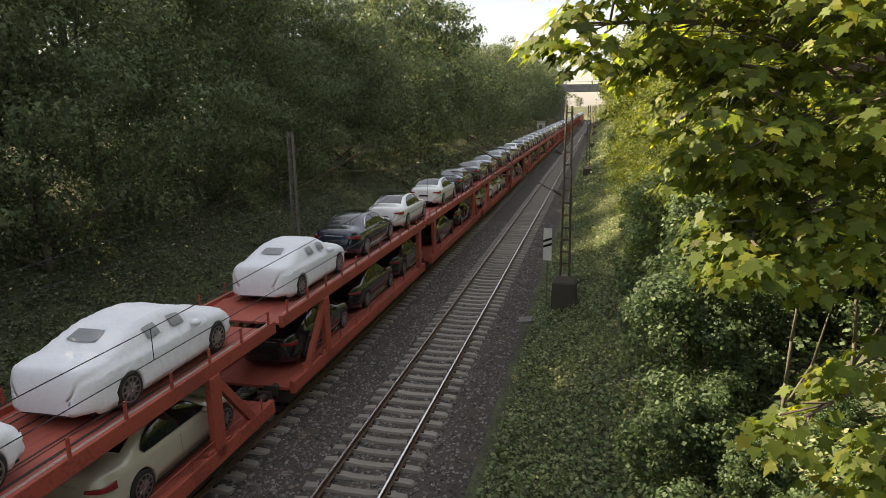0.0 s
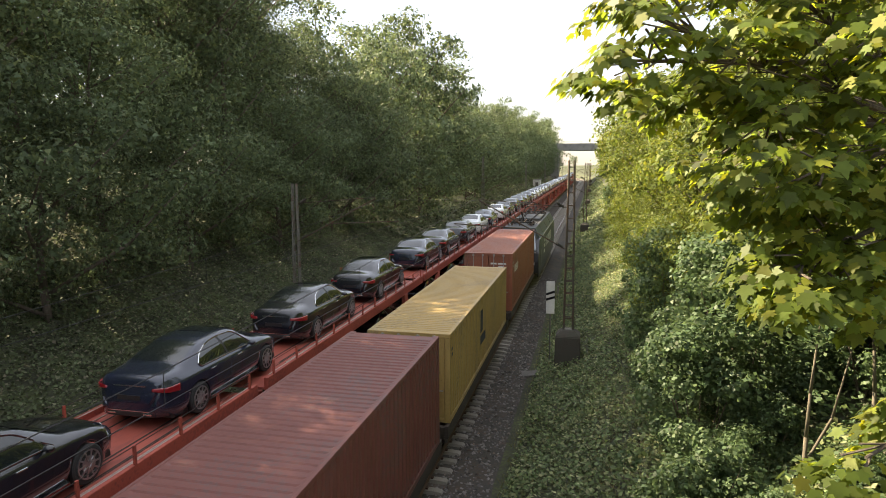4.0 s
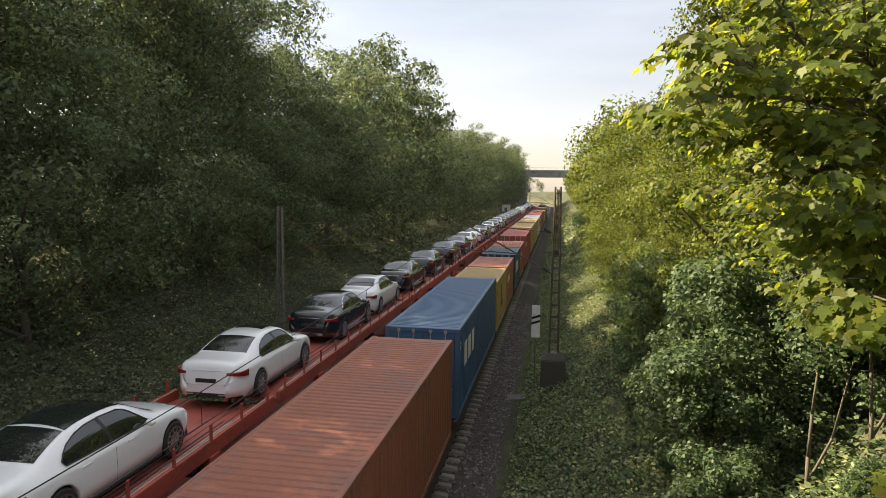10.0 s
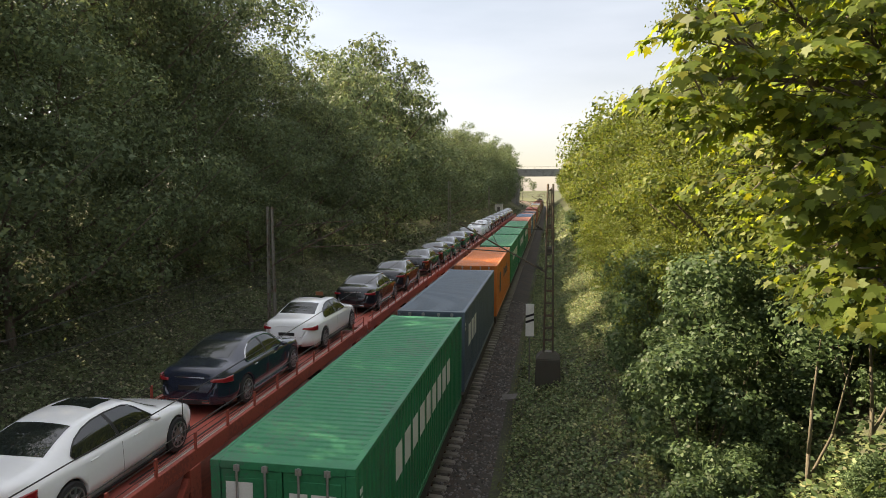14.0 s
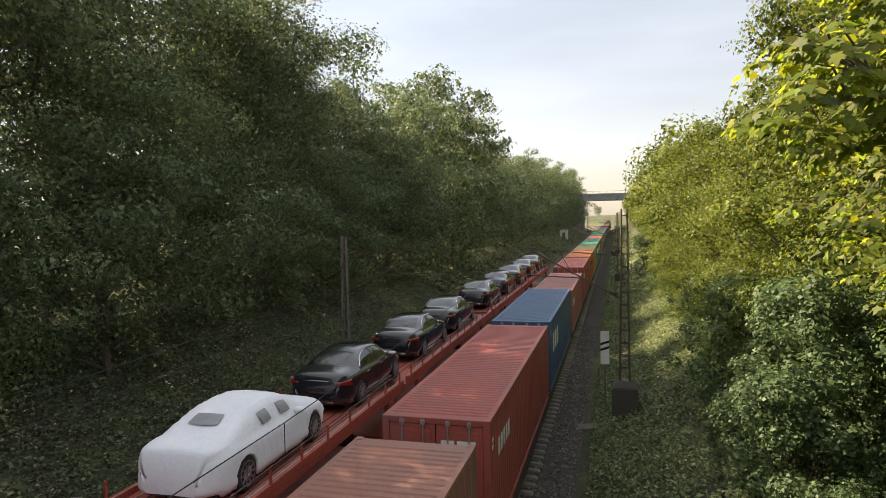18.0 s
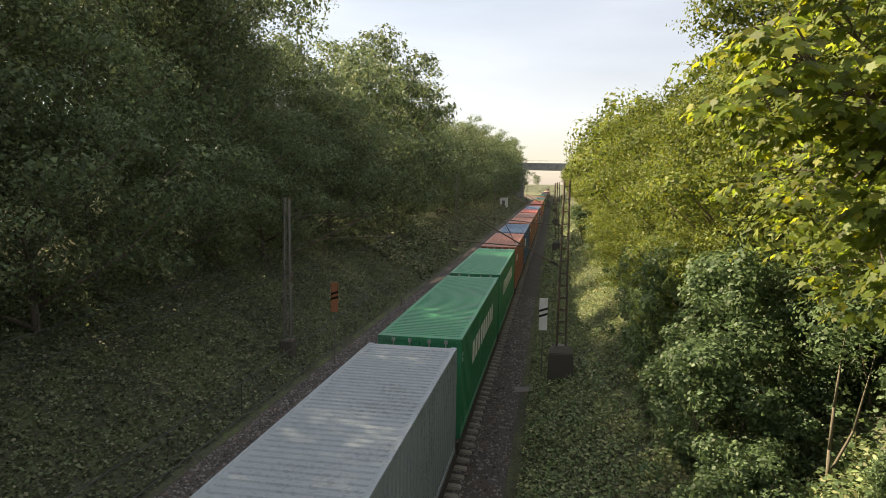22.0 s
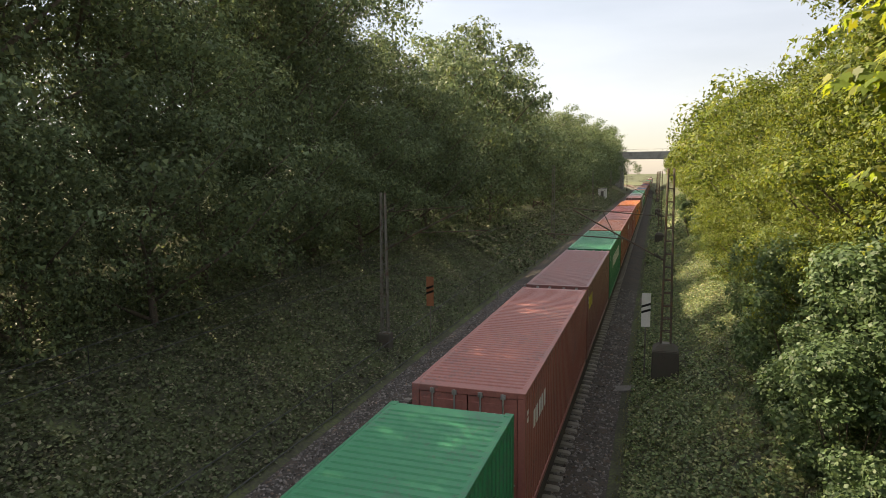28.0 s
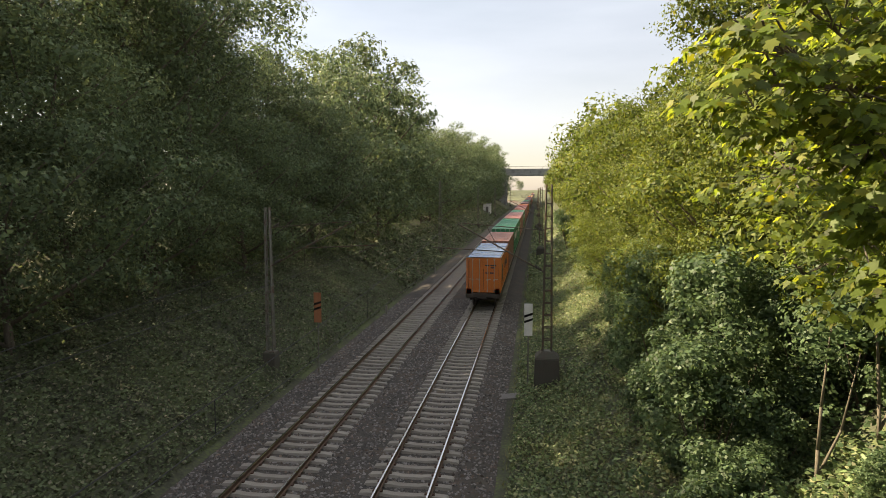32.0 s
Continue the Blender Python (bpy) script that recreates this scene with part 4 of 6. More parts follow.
def wave(length, pitch, depth, edge):
    """Stations (place, height) of a pressed sheet: flat ribs with sloping flanks between two plain edges."""
    n = int((length - 2 * edge) / pitch)
    p = (length - 2 * edge) / n
    out = [(0, 0), (edge, 0)]
    for i in range(n):
        a = edge + i * p
        out += [(a + 0.12 * p, -depth), (a + 0.38 * p, -depth), (a + 0.5 * p, 0), (a + 0.99 * p, 0)]
    return out + [(length, 0)]


def container_kind(L, H):
    ob = empty("container", "", "shipping container")
    z0 = 1.155
    top = z0 + H
    # roof, pressed across
    bm = bmesh.new()
    rows = []
    for y, dz in wave(L - 0.12, 0.209, 0.025, 0.25):
        rows.append([bm.verts.new((x, y + 0.06 - L, top - 0.012 + (dz if abs(x) < 1.1 else 0))) for x in (-1.17, -1.12, -1.06, 1.06, 1.12, 1.17)])
    for a, b in zip(rows, rows[1:]):
        for i in range(5):
            bm.faces.new((a[i], a[i + 1], b[i + 1], b[i]))
    part("roof", bm, M_paint["red"], ob)
    for s in (-1, 1):
        bm = bmesh.new()
        lo, hi = [], []
        for y, d in wave(L - 0.3, 0.28, 0.036, 0.04):
            lo.append(bm.verts.new((s * (1.205 + d), y + 0.15 - L, z0 + 0.14)))
            hi.append(bm.verts.new((s * (1.205 + d), y + 0.15 - L, top - 0.08)))
        for i in range(len(lo) - 1):
            bm.faces.new((lo[i], lo[i + 1], hi[i + 1], hi[i]) if s > 0 else (lo[i + 1], lo[i], hi[i], hi[i + 1]))
        part("side_wall", bm, M_paint["red"], ob)
        part("top_rail", boxes((s * 1.19 - 0.03, s * 1.19 + 0.03, -L + 0.1, -0.1, top - 0.09, top - 0.004), bevel=0.01), M_paint["red"], ob)
        part("bottom_rail", boxes((s * 1.18 - 0.04, s * 1.18 + 0.04, -L + 0.1, -0.1, z0, z0 + 0.15), bevel=0.01), M_paint["red"], ob)
        for e, y in (("", -L), ("", 0)):
            k = 1 if y else -1
            part("corner_post", boxes((s * 1.22 - s * 0.16, s * 1.22, *sorted((y, y + k * 0.15)), z0, top - 0.12), bevel=0.012), M_paint["red"], ob)
            for zz in (top - 0.118,):
                part("corner_casting", boxes((s * 1.222 - s * 0.165, s * 1.222, *sorted((y - k * 0.002, y + k * 0.175)), zz, zz + 0.118), bevel=0.012), M_paint["red"], ob)
    for y in (-L + 0.01,):
        part("end_header", boxes((-1.06, 1.06, y, y + 0.12, top - 0.14, top - 0.005), bevel=0.01), M_paint["red"], ob)
        part("end_sill", boxes((-1.06, 1.06, y, y + 0.12, z0 + 0.002, z0 + 0.14), bevel=0.01), M_paint["red"], ob)
    bm = bmesh.new()
    lo, hi = [], []
    for x, d in wave(2.12, 0.25, 0.04, 0.05):
        lo.append(bm.verts.new((x - 1.06, -0.04 + d, z0 + 0.14)))
        hi.append(bm.verts.new((x - 1.06, -0.04 + d, top - 0.14)))
    for i in range(len(lo) - 1):
        bm.faces.new((lo[i + 1], lo[i], hi[i], hi[i + 1]))
    part("front_wall", bm, M_paint["red"], ob)
    # the two doors, with shallow pressed fields, and their locking rods
    for s in (-1, 1):
        bm = bmesh.new()
        box(bm, *sorted((s * 0.012, s * 1.05)), -L + 0.03, -L + 0.07, z0 + 0.15, top - 0.15, bevel=0.008)
        for k in range(4):
            a = z0 + 0.25 + k * (H - 0.45) / 4
            box(bm, *sorted((s * 0.1, s * 0.98)), -L + 0.016, -L + 0.035, a + 0.05, a + (H - 0.45) / 4 - 0.08, bevel=0.006)
        d = part("door", bm, M_paint["red"], ob)
        for x in (0.28, 0.76):
            rod = bmesh.new()
            bar(rod, (s * x, -L - 0.005, z0 + 0.06), (s * x, -L - 0.005, top - 0.05), 0.042, sides=8)
            for zz in (z0 + 0.1, top - 0.11, z0 + 0.9):
                box(rod, s * x - 0.05, s * x + 0.05, -L - 0.02, -L + 0.02, zz - 0.05, zz + 0.05)
            box(rod, *sorted((s * x, s * (x + 0.26))), -L - 0.03, -L - 0.012, z0 + 0.93, z0 + 0.97)
            part("locking_rod", rod, M_steel, d, "galvanised locking rod")
    part("floor", boxes((-1.14, 1.14, -L + 0.14, -0.14, z0 + 0.05, z0 + 0.13)), M_wagon, ob)
    return ob


def plate(name, ob, x0, x1, y0, y1, z0, z1, material):
    return part(name, boxes((x0, x1, y0, y1, z0, z1)), material, ob)


def marks(ob, style, L, top):
    """Plain blocks in place of the owners' names, on the long side and on the doors."""
    x = 1.208
    if style == "green":
        for i in range(9):
            plate("name_block", ob, x, x + 0.004, -L * 0.78 + 0.8 * i, -L * 0.78 + 0.8 * i + 0.55, top - 1.45, top - 0.75, M_letter_w)
        plate("door_emblem", ob, -0.96, -0.5, -L + 0.008, -L + 0.012, top - 0.75, top - 0.35, M_letter_w)
    elif style == "sky":
        for i in range(6):
            plate("name_block", ob, x, x + 0.004, -L * 0.66 + 0.86 * i, -L * 0.66 + 0.86 * i + 0.6, top - 1.55, top - 0.6, M_letter_k)
        plate("side_emblem", ob, x, x + 0.004, -L + 1.0, -L + 2.2, top - 1.75, top - 0.55, M_letter_b)
    elif style in ("orange", "tarp"):
        for i in range(9):
            plate("name_block", ob, x, x + 0.004, -L * 0.55 + 0.42 * i, -L * 0.55 + 0.42 * i + 0.28, top - 1.35, top - 0.7 - 0.18 * (i % 3 > 0), M_letter_k)
        plate("side_emblem", ob, x, x + 0.004, -L + 2.2, -L + 3.2, top - 1.9, top - 0.7, M_letter_k)
    elif style in ("blue", "slate", "navy"):
        for i in range(3):
            plate("name_block", ob, x, x + 0.004, -L + 1.2 + 0.95 * i, -L + 1.85 + 0.95 * i, top - 1.5, top - 0.7, M_letter_w)
    elif style == "yellow":
        plate("side_emblem", ob, x, x + 0.004, -L * 0.58, -L * 0.58 + 0.5, top - 1.3, top - 0.5, M_letter_k)
        plate("name_block", ob, x, x + 0.004, -L * 0.58, -L * 0.58 + 1.1, top - 1.75, top - 1.42, M_letter_k)
    elif style == "mauve":
        for i in range(3):
            plate("name_block", ob, x, x + 0.004, -L + 0.5 + 0.5 * i, -L + 0.85 + 0.5 * i, top - 1.0, top - 0.5, M_letter_y)
        plate("name_block", ob, -0.92, -0.6, -L + 0.006, -L + 0.011, top - 0.5, top - 0.42, M_letter_y)
    elif style in ("red", "rust", "pink"):
        for i in range(5):
            plate("name_block", ob, x, x + 0.004, -L + 1.0 + 0.34 * i, -L + 1.22 + 0.34 * i, top - 1.1, top - 0.7, M_letter_w)
    pale = M_letter_k if style in ("yellow", "orange", "tarp", "sky", "grey") else M_letter_w
    for i, (a, b, z) in enumerate(((0.12, 0.42, 0.52), (0.48, 0.9, 0.52), (0.5, 0.8, 0.68), (0.12, 0.36, 1.05), (0.46, 0.72, 1.05))):
        plate("code_bar", ob, a, b, -L + 0.006, -L + 0.011, top - z - 0.045, top - z + 0.045, pale)
    for i in range(2):
        plate("code_bar", ob, x, x + 0.004, -L + 0.25, -L + 0.4, top - 0.55 - 0.16 * i, top - 0.45 - 0.16 * i, pale)


MARKS_OF = {}


def bare_copy(key):
    """A copy of the first container of its size, without that one's marks."""
    made = {MARKS_OF[key]: empty("container", "", "shipping container")}
    for o in CONTAINER_KINDS[key]:
        made[o] = o.copy()
        scene.collection.objects.link(made[o])
        made[o].parent = made[o.parent]
    return made[MARKS_OF[key]]


def container(style, L, H):
    key = (L, H)
    if key not in CONTAINER_KINDS or style == "tarp":
        ob = container_kind(L, H)
        MARKS_OF[key] = ob
        CONTAINER_KINDS[key] = list(ob.children_recursive)
    else:
        ob = bare_copy(key)
    col = "orange" if style == "tarp" else style
    for c in ob.children:
        c.material_slots[0].link = "OBJECT"
        c.material_slots[0].material = M_wagon if c.name.startswith("floor") else M_paint[col]
    marks(ob, style, L, 1.155 + H)
    size = "Forty-foot" if L > 8 else "Twenty-foot"
    what = f"{size.lower()} {WORDS[col]} corrugated steel shipping container on a flat wagon"
    if style == "tarp":
        what = "orange open-top shipping container under a creased blue tarpaulin"
        tarpaulin(ob, L, 1.155 + H)
    tagged(ob, what, "container", "containers on the freight train")
    return ob


def tarpaulin(ob, L, top):
    for c in list(ob.children):
        if c.name.startswith("roof"):
            bpy.data.objects.remove(c)
    bm = bmesh.new()
    nx, ny = 26, 120
    rows = []
    for j in range(ny + 1):
        y = -L + 0.02 + (L - 0.04) * j / ny
        # taut over hoops, with a slack fold beside some of them
        hoop = sum(h * math.exp(-((y + at + 0.05 * math.sin(3 * at)) / 0.045) ** 2) for at, h in ((0.7, 0.02), (1.9, 0.03), (3.3, 0.035), (3.42, -0.02), (5.2, 0.02), (6.9, 0.03), (7.02, -0.015), (9.0, 0.025), (10.8, 0.03)))
        row = []
        for i in range(nx + 1):
            u = i / nx * 2 - 1
            x = u * 1.27
            slack = math.exp(-((abs(u) - 0.85) / 0.14) ** 2)
            z = top + 0.03 + 0.03 * (1 - u * u) + hoop * (1 + 0.7 * noise.noise((x * 2, y * 3, 2))) + 0.012 * noise.noise((x * 0.9, y * 0.6, 4)) + 0.022 * slack * noise.noise((x * 3, y * 5, 9))
            if -0.4 < u < -0.05 and -2.9 < y < -1.7:
                z += 0.03 * noise.noise((x * 9, y * 7, 3))
            if abs(u) > 0.93:
                x, z = math.copysign(1.235, u), top - 0.02 - 0.12 * (abs(u) - 0.93) / 0.07
            row.append(bm.verts.new((x, y, z)))
        rows.append(row)
    for a, b in zip(rows, rows[1:]):
        for i in range(nx):
            bm.faces.new((a[i], a[i + 1], b[i + 1], b[i]))
    part("tarpaulin", bm, M_tarp, ob, "creased blue tarpaulin", smooth=True)


def wheelset_bm(r):
    bm = bmesh.new()
    for s in (-0.78, 0.78):
        bar(bm, (s - 0.065, 0, 0), (s + 0.065, 0, 0), 2 * r, sides=20)
        bar(bm, (s * 1.02 - 0.09, 0, 0), (s * 1.02 + 0.09, 0, 0), 0.5 * r, sides=10)
    bar(bm, (-0.78, 0, 0), (0.78, 0, 0), 0.16, sides=8)
    return bm


def bogie(parent, y, half=0.9, r=0.46):
    b = part("bogie", boxes((-1.04, -0.92, y - half - 0.35, y + half + 0.35, 0.42, 0.66), (0.92, 1.04, y - half - 0.35, y + half + 0.35, 0.42, 0.66), (-0.95, 0.95, y - 0.2, y + 0.2, 0.5, 0.74), bevel=0.02), M_wagon, parent)
    for k in (-1, 1):
        part("wheelset", wheelset_bm(r), M_wheel, b, at=pose(0, y + k * half, r))
    return b


def flat_wagon(L):
    ob = empty("container_wagon", "grimy dark steel flat wagon on two bogies", "wagon", group="container wagons")
    for s in (-1, 1):
        part("side_sill", boxes((s * 1.16 - 0.06, s * 1.16 + 0.06, -L - 0.25, 0.25, 0.8, 1.15), bevel=0.015), M_wagon, ob)
        part("buffer", buffer_bm(s * 0.875, -L - 0.3, -1), M_wagon, ob)
    part("underframe", boxes((-0.25, 0.25, -L - 0.3, 0.3, 0.78, 1.12), *[(-1.1, 1.1, y, y + 0.16, 0.86, 1.1) for y in (-L - 0.2, -L * 0.75, -L * 0.5, -L * 0.25, 0.1)]), M_wagon, ob)
    bogie(ob, -2.2 if L > 8 else -1.6)
    bogie(ob, -L + 2.2 if L > 8 else -L + 1.6)
    return ob


def buffer_bm(x, y, k):
    bm = bmesh.new()
    bar(bm, (x, y, 1.0), (x, y + k * 0.28, 1.0), 0.2, sides=10)
    box(bm, x - 0.22, x + 0.22, *sorted((y + k * 0.28, y + k * 0.33)), 0.85, 1.15, bevel=0.02)
    return bm


# owner's colour, length, height and where the front stands at the start
T40, T20 = 12.19, 6.06
TRAIN = [("rust", T40, 2.9, -39.8), ("yellow", T40, 2.6, -54.3), ("maroon", T40, 2.9, -67.8), ("red", T40, 2.9, -81.1), ("sky", T40, 2.9, -95.3), ("yellow", T40, 2.9, -108.7),
         ("yellow", T40, 2.9, -122.4), ("red", T40, 2.9, -136.0), ("rust", T20, 2.6, -150.6), ("navy", T20, 2.6, -157.1), ("rust", T20, 2.6, -164.9), ("yellow", T20, 2.6, -171.2),
         ("blue", T40, 2.9, -178.0), ("rust", T40, 2.9, -191.6), ("green", T40, 2.9, -205.1), ("green", T40, 2.9, -218.2), ("green", T40, 2.9, -231.8), ("orange", T40, 2.9, -245.2),
         ("slate", T40, 2.9, -259.2), ("green", T40, 2.9, -272.2), ("yellow", T40, 2.9, -285.8), ("orange", T40, 2.9, -298.6), ("red", T40, 2.9, -311.8), ("pink", T40, 2.6, -325.6),
         ("blue", T40, 2.9, -339.4), ("red", T40, 2.9, -352.4), ("brown", T40, 2.9, -366.0), ("rust", T40, 2.9, -379.1), ("blue", T40, 2.9, -392.6), ("rust", T40, 2.9, -405.7),
         ("green", T40, 2.9, -419.2), ("green", T40, 2.9, -432.3), ("grey", T40, 2.9, -445.4), ("mauve", T40, 2.9, -458.4), ("orange", T40, 2.6, -473.0), ("orange", T40, 2.9, -485.4),
         ("red", T40, 2.9, -498.6), ("pink", T40, 2.9, -511.8), ("rust", T40, 2.9, -524.6), ("green", T40, 2.9, -537.4), ("mauve", T40, 2.9, -550.3), ("pink", T40, 2.9, -563.1),
         ("green", T40, 2.9, -576.4), ("green", T40, 2.9, -588.9), ("brown", T40, 2.6, -601.7), ("tarp", T40, 2.44, -614.8)]
RIGHT_MOVES = []                        # things of the right-hand train and where their fronts stand at the start


def container_train():
    wagons = {}
    for style, L, H, q in TRAIN:
        if L not in wagons:
            wagons[L] = w = flat_wagon(L)
        else:
            w = copy_thing(wagons[L], Matrix())
        RIGHT_MOVES.append((w, q))
        RIGHT_MOVES.append((container(style, L, H), q))
    last = RIGHT_MOVES[-2][0]
    for s in (-1, 1):
        for k in (0, 1):
            bm = bmesh.new()
            a = (0.16 if k == 0 else -0.16)
            vs = [bm.verts.new((s * 1.0 + x, -T40 - 0.28, 1.28 + z)) for x, z in ((0, 0), (a, -0.18), (a, 0.18))]
            bm.faces.new(vs)
            bmesh.ops.solidify(bm, geom=bm.faces[:], thickness=0.01)
            part("tail_plate", bm, M_letter_w, last, "white half of a tail plate")
        bm = bmesh.new()
        for b in (-1, 1):
            vs = [bm.verts.new((s * 1.0 + x, -T40 - 0.28, 1.28 + z)) for x, z in ((0, 0), (0.16, 0.18 * b), (-0.16, 0.18 * b))]
            bm.faces.new(vs)
        bmesh.ops.solidify(bm, geom=bm.faces[:], thickness=0.01)
        part("tail_plate", bm, M_plate_r, last, "red half of a tail plate")


container_train()

# ---- the locomotive ----
M_loco = surf("black locomotive paint", (0.025, 0.027, 0.03), 0.32, 0, 0.2, 1, 15, 0.03, 0.5, coat=0.4)
M_roof = surf("dusty grey roof", (0.11, 0.116, 0.118), 0.7, 0, 0.25, 0.8, 7, 0.1, 0.3, other=(0.085, 0.08, 0.07), amount=0.4)
M_slope = surf("dark slate roof flank", (0.08, 0.095, 0.1), 0.5, 0, 0.2, 1, 15, 0.05)
# the pale blue-grey base colour stands in for sky mirrored in the screens
M_screen = glass("windscreen glass with painted sky", (0.3, 0.35, 0.4))
M_cable = surf("dark roof gear", (0.045, 0.04, 0.036), 0.7, 0.3, 0.3, 4, 40, 0.1)
M_porcelain = surf("brown insulators", (0.1, 0.055, 0.04), 0.3, 0, 0.2, 5, 40, 0)
M_brass = surf("worn brass joints", (0.4, 0.25, 0.12), 0.5, 0.6, 0.3, 8, 60, 0.1)
M_lamp = surf("lamp glass", (0.75, 0.75, 0.7), 0.15, 0, 0.05, 5, 50, 0)


def pantograph(ob, y, way, up=0.0):
    """A pantograph: base frame on four insulators, knee arm and collector head; up: how far it is raised."""
    pg = part("pantograph", boxes((-0.75, -0.68, y - 0.9, y + 0.9, 4.2, 4.27), (0.68, 0.75, y - 0.9, y + 0.9, 4.2, 4.27), (-0.75, 0.75, y - 0.9, y - 0.82, 4.2, 4.27), (-0.75, 0.75, y + 0.82, y + 0.9, 4.2, 4.27)), M_cable, ob)
    for sx in (-1, 1):
        for sy in (-1, 1):
            bm = bmesh.new()
            for k in range(5):
                bar(bm, (sx * 0.7, y + sy * 0.8, 4.0 + 0.04 * k), (sx * 0.7, y + sy * 0.8, 4.03 + 0.04 * k), 0.2 - 0.05 * (k % 2), sides=10)
            part("insulator", bm, M_porcelain, pg)
    bm = bmesh.new()
    bar(bm, (0, y - way * 0.7, 4.3), (0, y + way * 1.0, 4.48 + 0.5 * up), 0.11, sides=8)
    for s in (-1, 1):
        bar(bm, (s * 0.1, y + way * 1.0, 4.48 + 0.5 * up), (s * 0.42, y - way * 0.85, 4.62 + up), 0.055, sides=6)
        bar(bm, (s * 0.3, y - way * 0.5, 4.32), (s * 0.12, y + way * 0.9, 4.42 + 0.5 * up), 0.035, sides=6)
    part("arm", bm, M_cable, pg)
    bm = bmesh.new()
    for k in (-0.18, 0.18):
        pts = [(-0.95, 4.5 + up), (-0.75, 4.62 + up), (0.75, 4.62 + up), (0.95, 4.5 + up)]
        for a, b in zip(pts, pts[1:]):
            bar(bm, (a[0], y - way * 0.85 + k, a[1]), (b[0], y - way * 0.85 + k, b[1]), 0.045)
    part("collector_head", bm, M_cable, pg)
    for k in range(4):
        bm = bmesh.new()
        x = -0.45 + 0.3 * k
        bar(bm, (x, y - 0.7 + 0.1 * k, 4.22), (x + 0.12, y + 0.75 - 0.1 * k, 4.3 + 0.03 * k), 0.05, sides=6)
        part("linkage", bm, M_brass if k == 2 else M_cable, pg)


def locomotive(L=18.4):
    ob = empty("locomotive", "black electric locomotive with a dusty grey roof and folded pantographs", "locomotive")
    # body: side outline with raked cab ends, drawn out across
    bm = bmesh.new()
    side = [(0.0, 0.95), (0.0, 1.75), (-0.15, 2.3), (-0.85, 3.75), (-1.1, 3.86), (-L + 1.1, 3.86), (-L + 0.85, 3.75), (-L + 0.15, 2.3), (-L, 1.75), (-L, 0.95)]
    rows = []
    for x, inset, dz in ((-1.5, 0.06, 0.0), (-1.47, 0.0, 0.0), (1.47, 0.0, 0.0), (1.5, 0.06, 0.0)):
        rows.append([bm.verts.new((x, y - inset * (1 if y > -L / 2 else -1), z if z < 3.5 else z - (0.62 if abs(x) > 1.48 else 0.6))) for y, z in side])
    for a, b in zip(rows, rows[1:]):
        for i in range(len(side)):
            j = (i + 1) % len(side)
            bm.faces.new((a[i], a[j], b[j], b[i]))
    bm.faces.new(rows[0]), bm.faces.new(rows[-1][::-1])
    bmesh.ops.recalc_face_normals(bm, faces=bm.faces)
    part("body", bm, M_loco, ob)
    # sloping roof flanks and the roof between them
    for s in (-1, 1):
        bm = bmesh.new()
        prism(bm, [(s * 1.47, 3.2), (s * 1.49, 3.22), (s * 1.12, 3.96), (s * 1.0, 3.96), (s * 1.0, 3.2)], -L + 1.15, -1.15)
        part("roof_flank", bm, M_slope, ob)
        part("gutter", boxes((s * 1.485 - 0.015, s * 1.485 + 0.02, -L + 0.9, -0.9, 3.19, 3.24)), M_steel, ob)
        for k in range(3):
            y = -5.2 - 4.2 * k
            bm = bmesh.new()
            prism(bm, [(s * 1.43, 3.36), (s * 1.44, 3.36), (s * 1.17, 3.87), (s * 1.16, 3.87)], y - 0.5, y + 0.5)
            part("vent_panel", bm, M_loco, ob)
    part("roof_deck", boxes((-1.12, 1.12, -L + 1.12, -1.12, 3.86, 3.965), bevel=0.02), M_roof, ob)
    part("roof_hatch", boxes((-0.98, 0.98, -11.2, -6.6, 3.965, 4.16), bevel=0.04), M_roof, ob, "raised dusty grey roof hatch")
    for y in (-1.5, -L + 1.5):
        part("cab_roof", boxes((-1.1, 1.1, y - 0.35, y + 0.35, 3.93, 3.99), bevel=0.03), M_roof, ob)
    for s in (-0.45, 0.45):
        bm = bmesh.new()
        bar(bm, (s, -5.4, 4.25), (s, -12.6, 4.25), 0.045, sides=6)
        for k in range(8):
            bar(bm, (s, -5.4 - k * 1.02, 4.1), (s, -5.4 - k * 1.02, 4.25), 0.09, sides=8)
        part("bus_bar", bm, M_cable, ob)
    rng = random.Random(7)
    # no hollow: dark plates on the deck give the shade of open wells
    part("roof_well", boxes((-0.95, 0.95, -12.0, -11.25, 3.966, 3.985)), M_cable, ob, "flat dark plate standing in for a roof recess's shade")
    part("roof_well", boxes((-0.95, 0.95, -6.5, -5.9, 3.966, 3.985)), M_cable, ob, "flat dark plate standing in for a roof recess's shade")
    for k in range(60):
        bm = bmesh.new()
        y0 = rng.choice((-4.4, -13.6)) + rng.uniform(-1.5, 1.5)
        x = rng.uniform(-0.9, 0.9)
        if k % 4 == 0:
            for j in range(4):
                bar(bm, (x, y0, 3.97 + 0.06 * j), (x, y0, 4.02 + 0.06 * j), 0.18 - 0.06 * (j % 2), sides=10)
            part("insulator", bm, M_porcelain, ob)
        elif k % 4 in (1, 2):
            # a cable that sags and bends on its way
            pts = [Vector((x, y0, 4.06 + rng.uniform(0, 0.25)))]
            way = Vector((rng.uniform(-0.5, 0.5), rng.uniform(-1, 1), 0))
            for j in range(5):
                way += Vector((rng.uniform(-0.35, 0.35), rng.uniform(-0.3, 0.3), 0))
                q = pts[-1] + way * 0.24
                pts.append(Vector((max(-1.0, min(1.0, q.x)), q.y, 4.0 + rng.uniform(0, 0.2))))
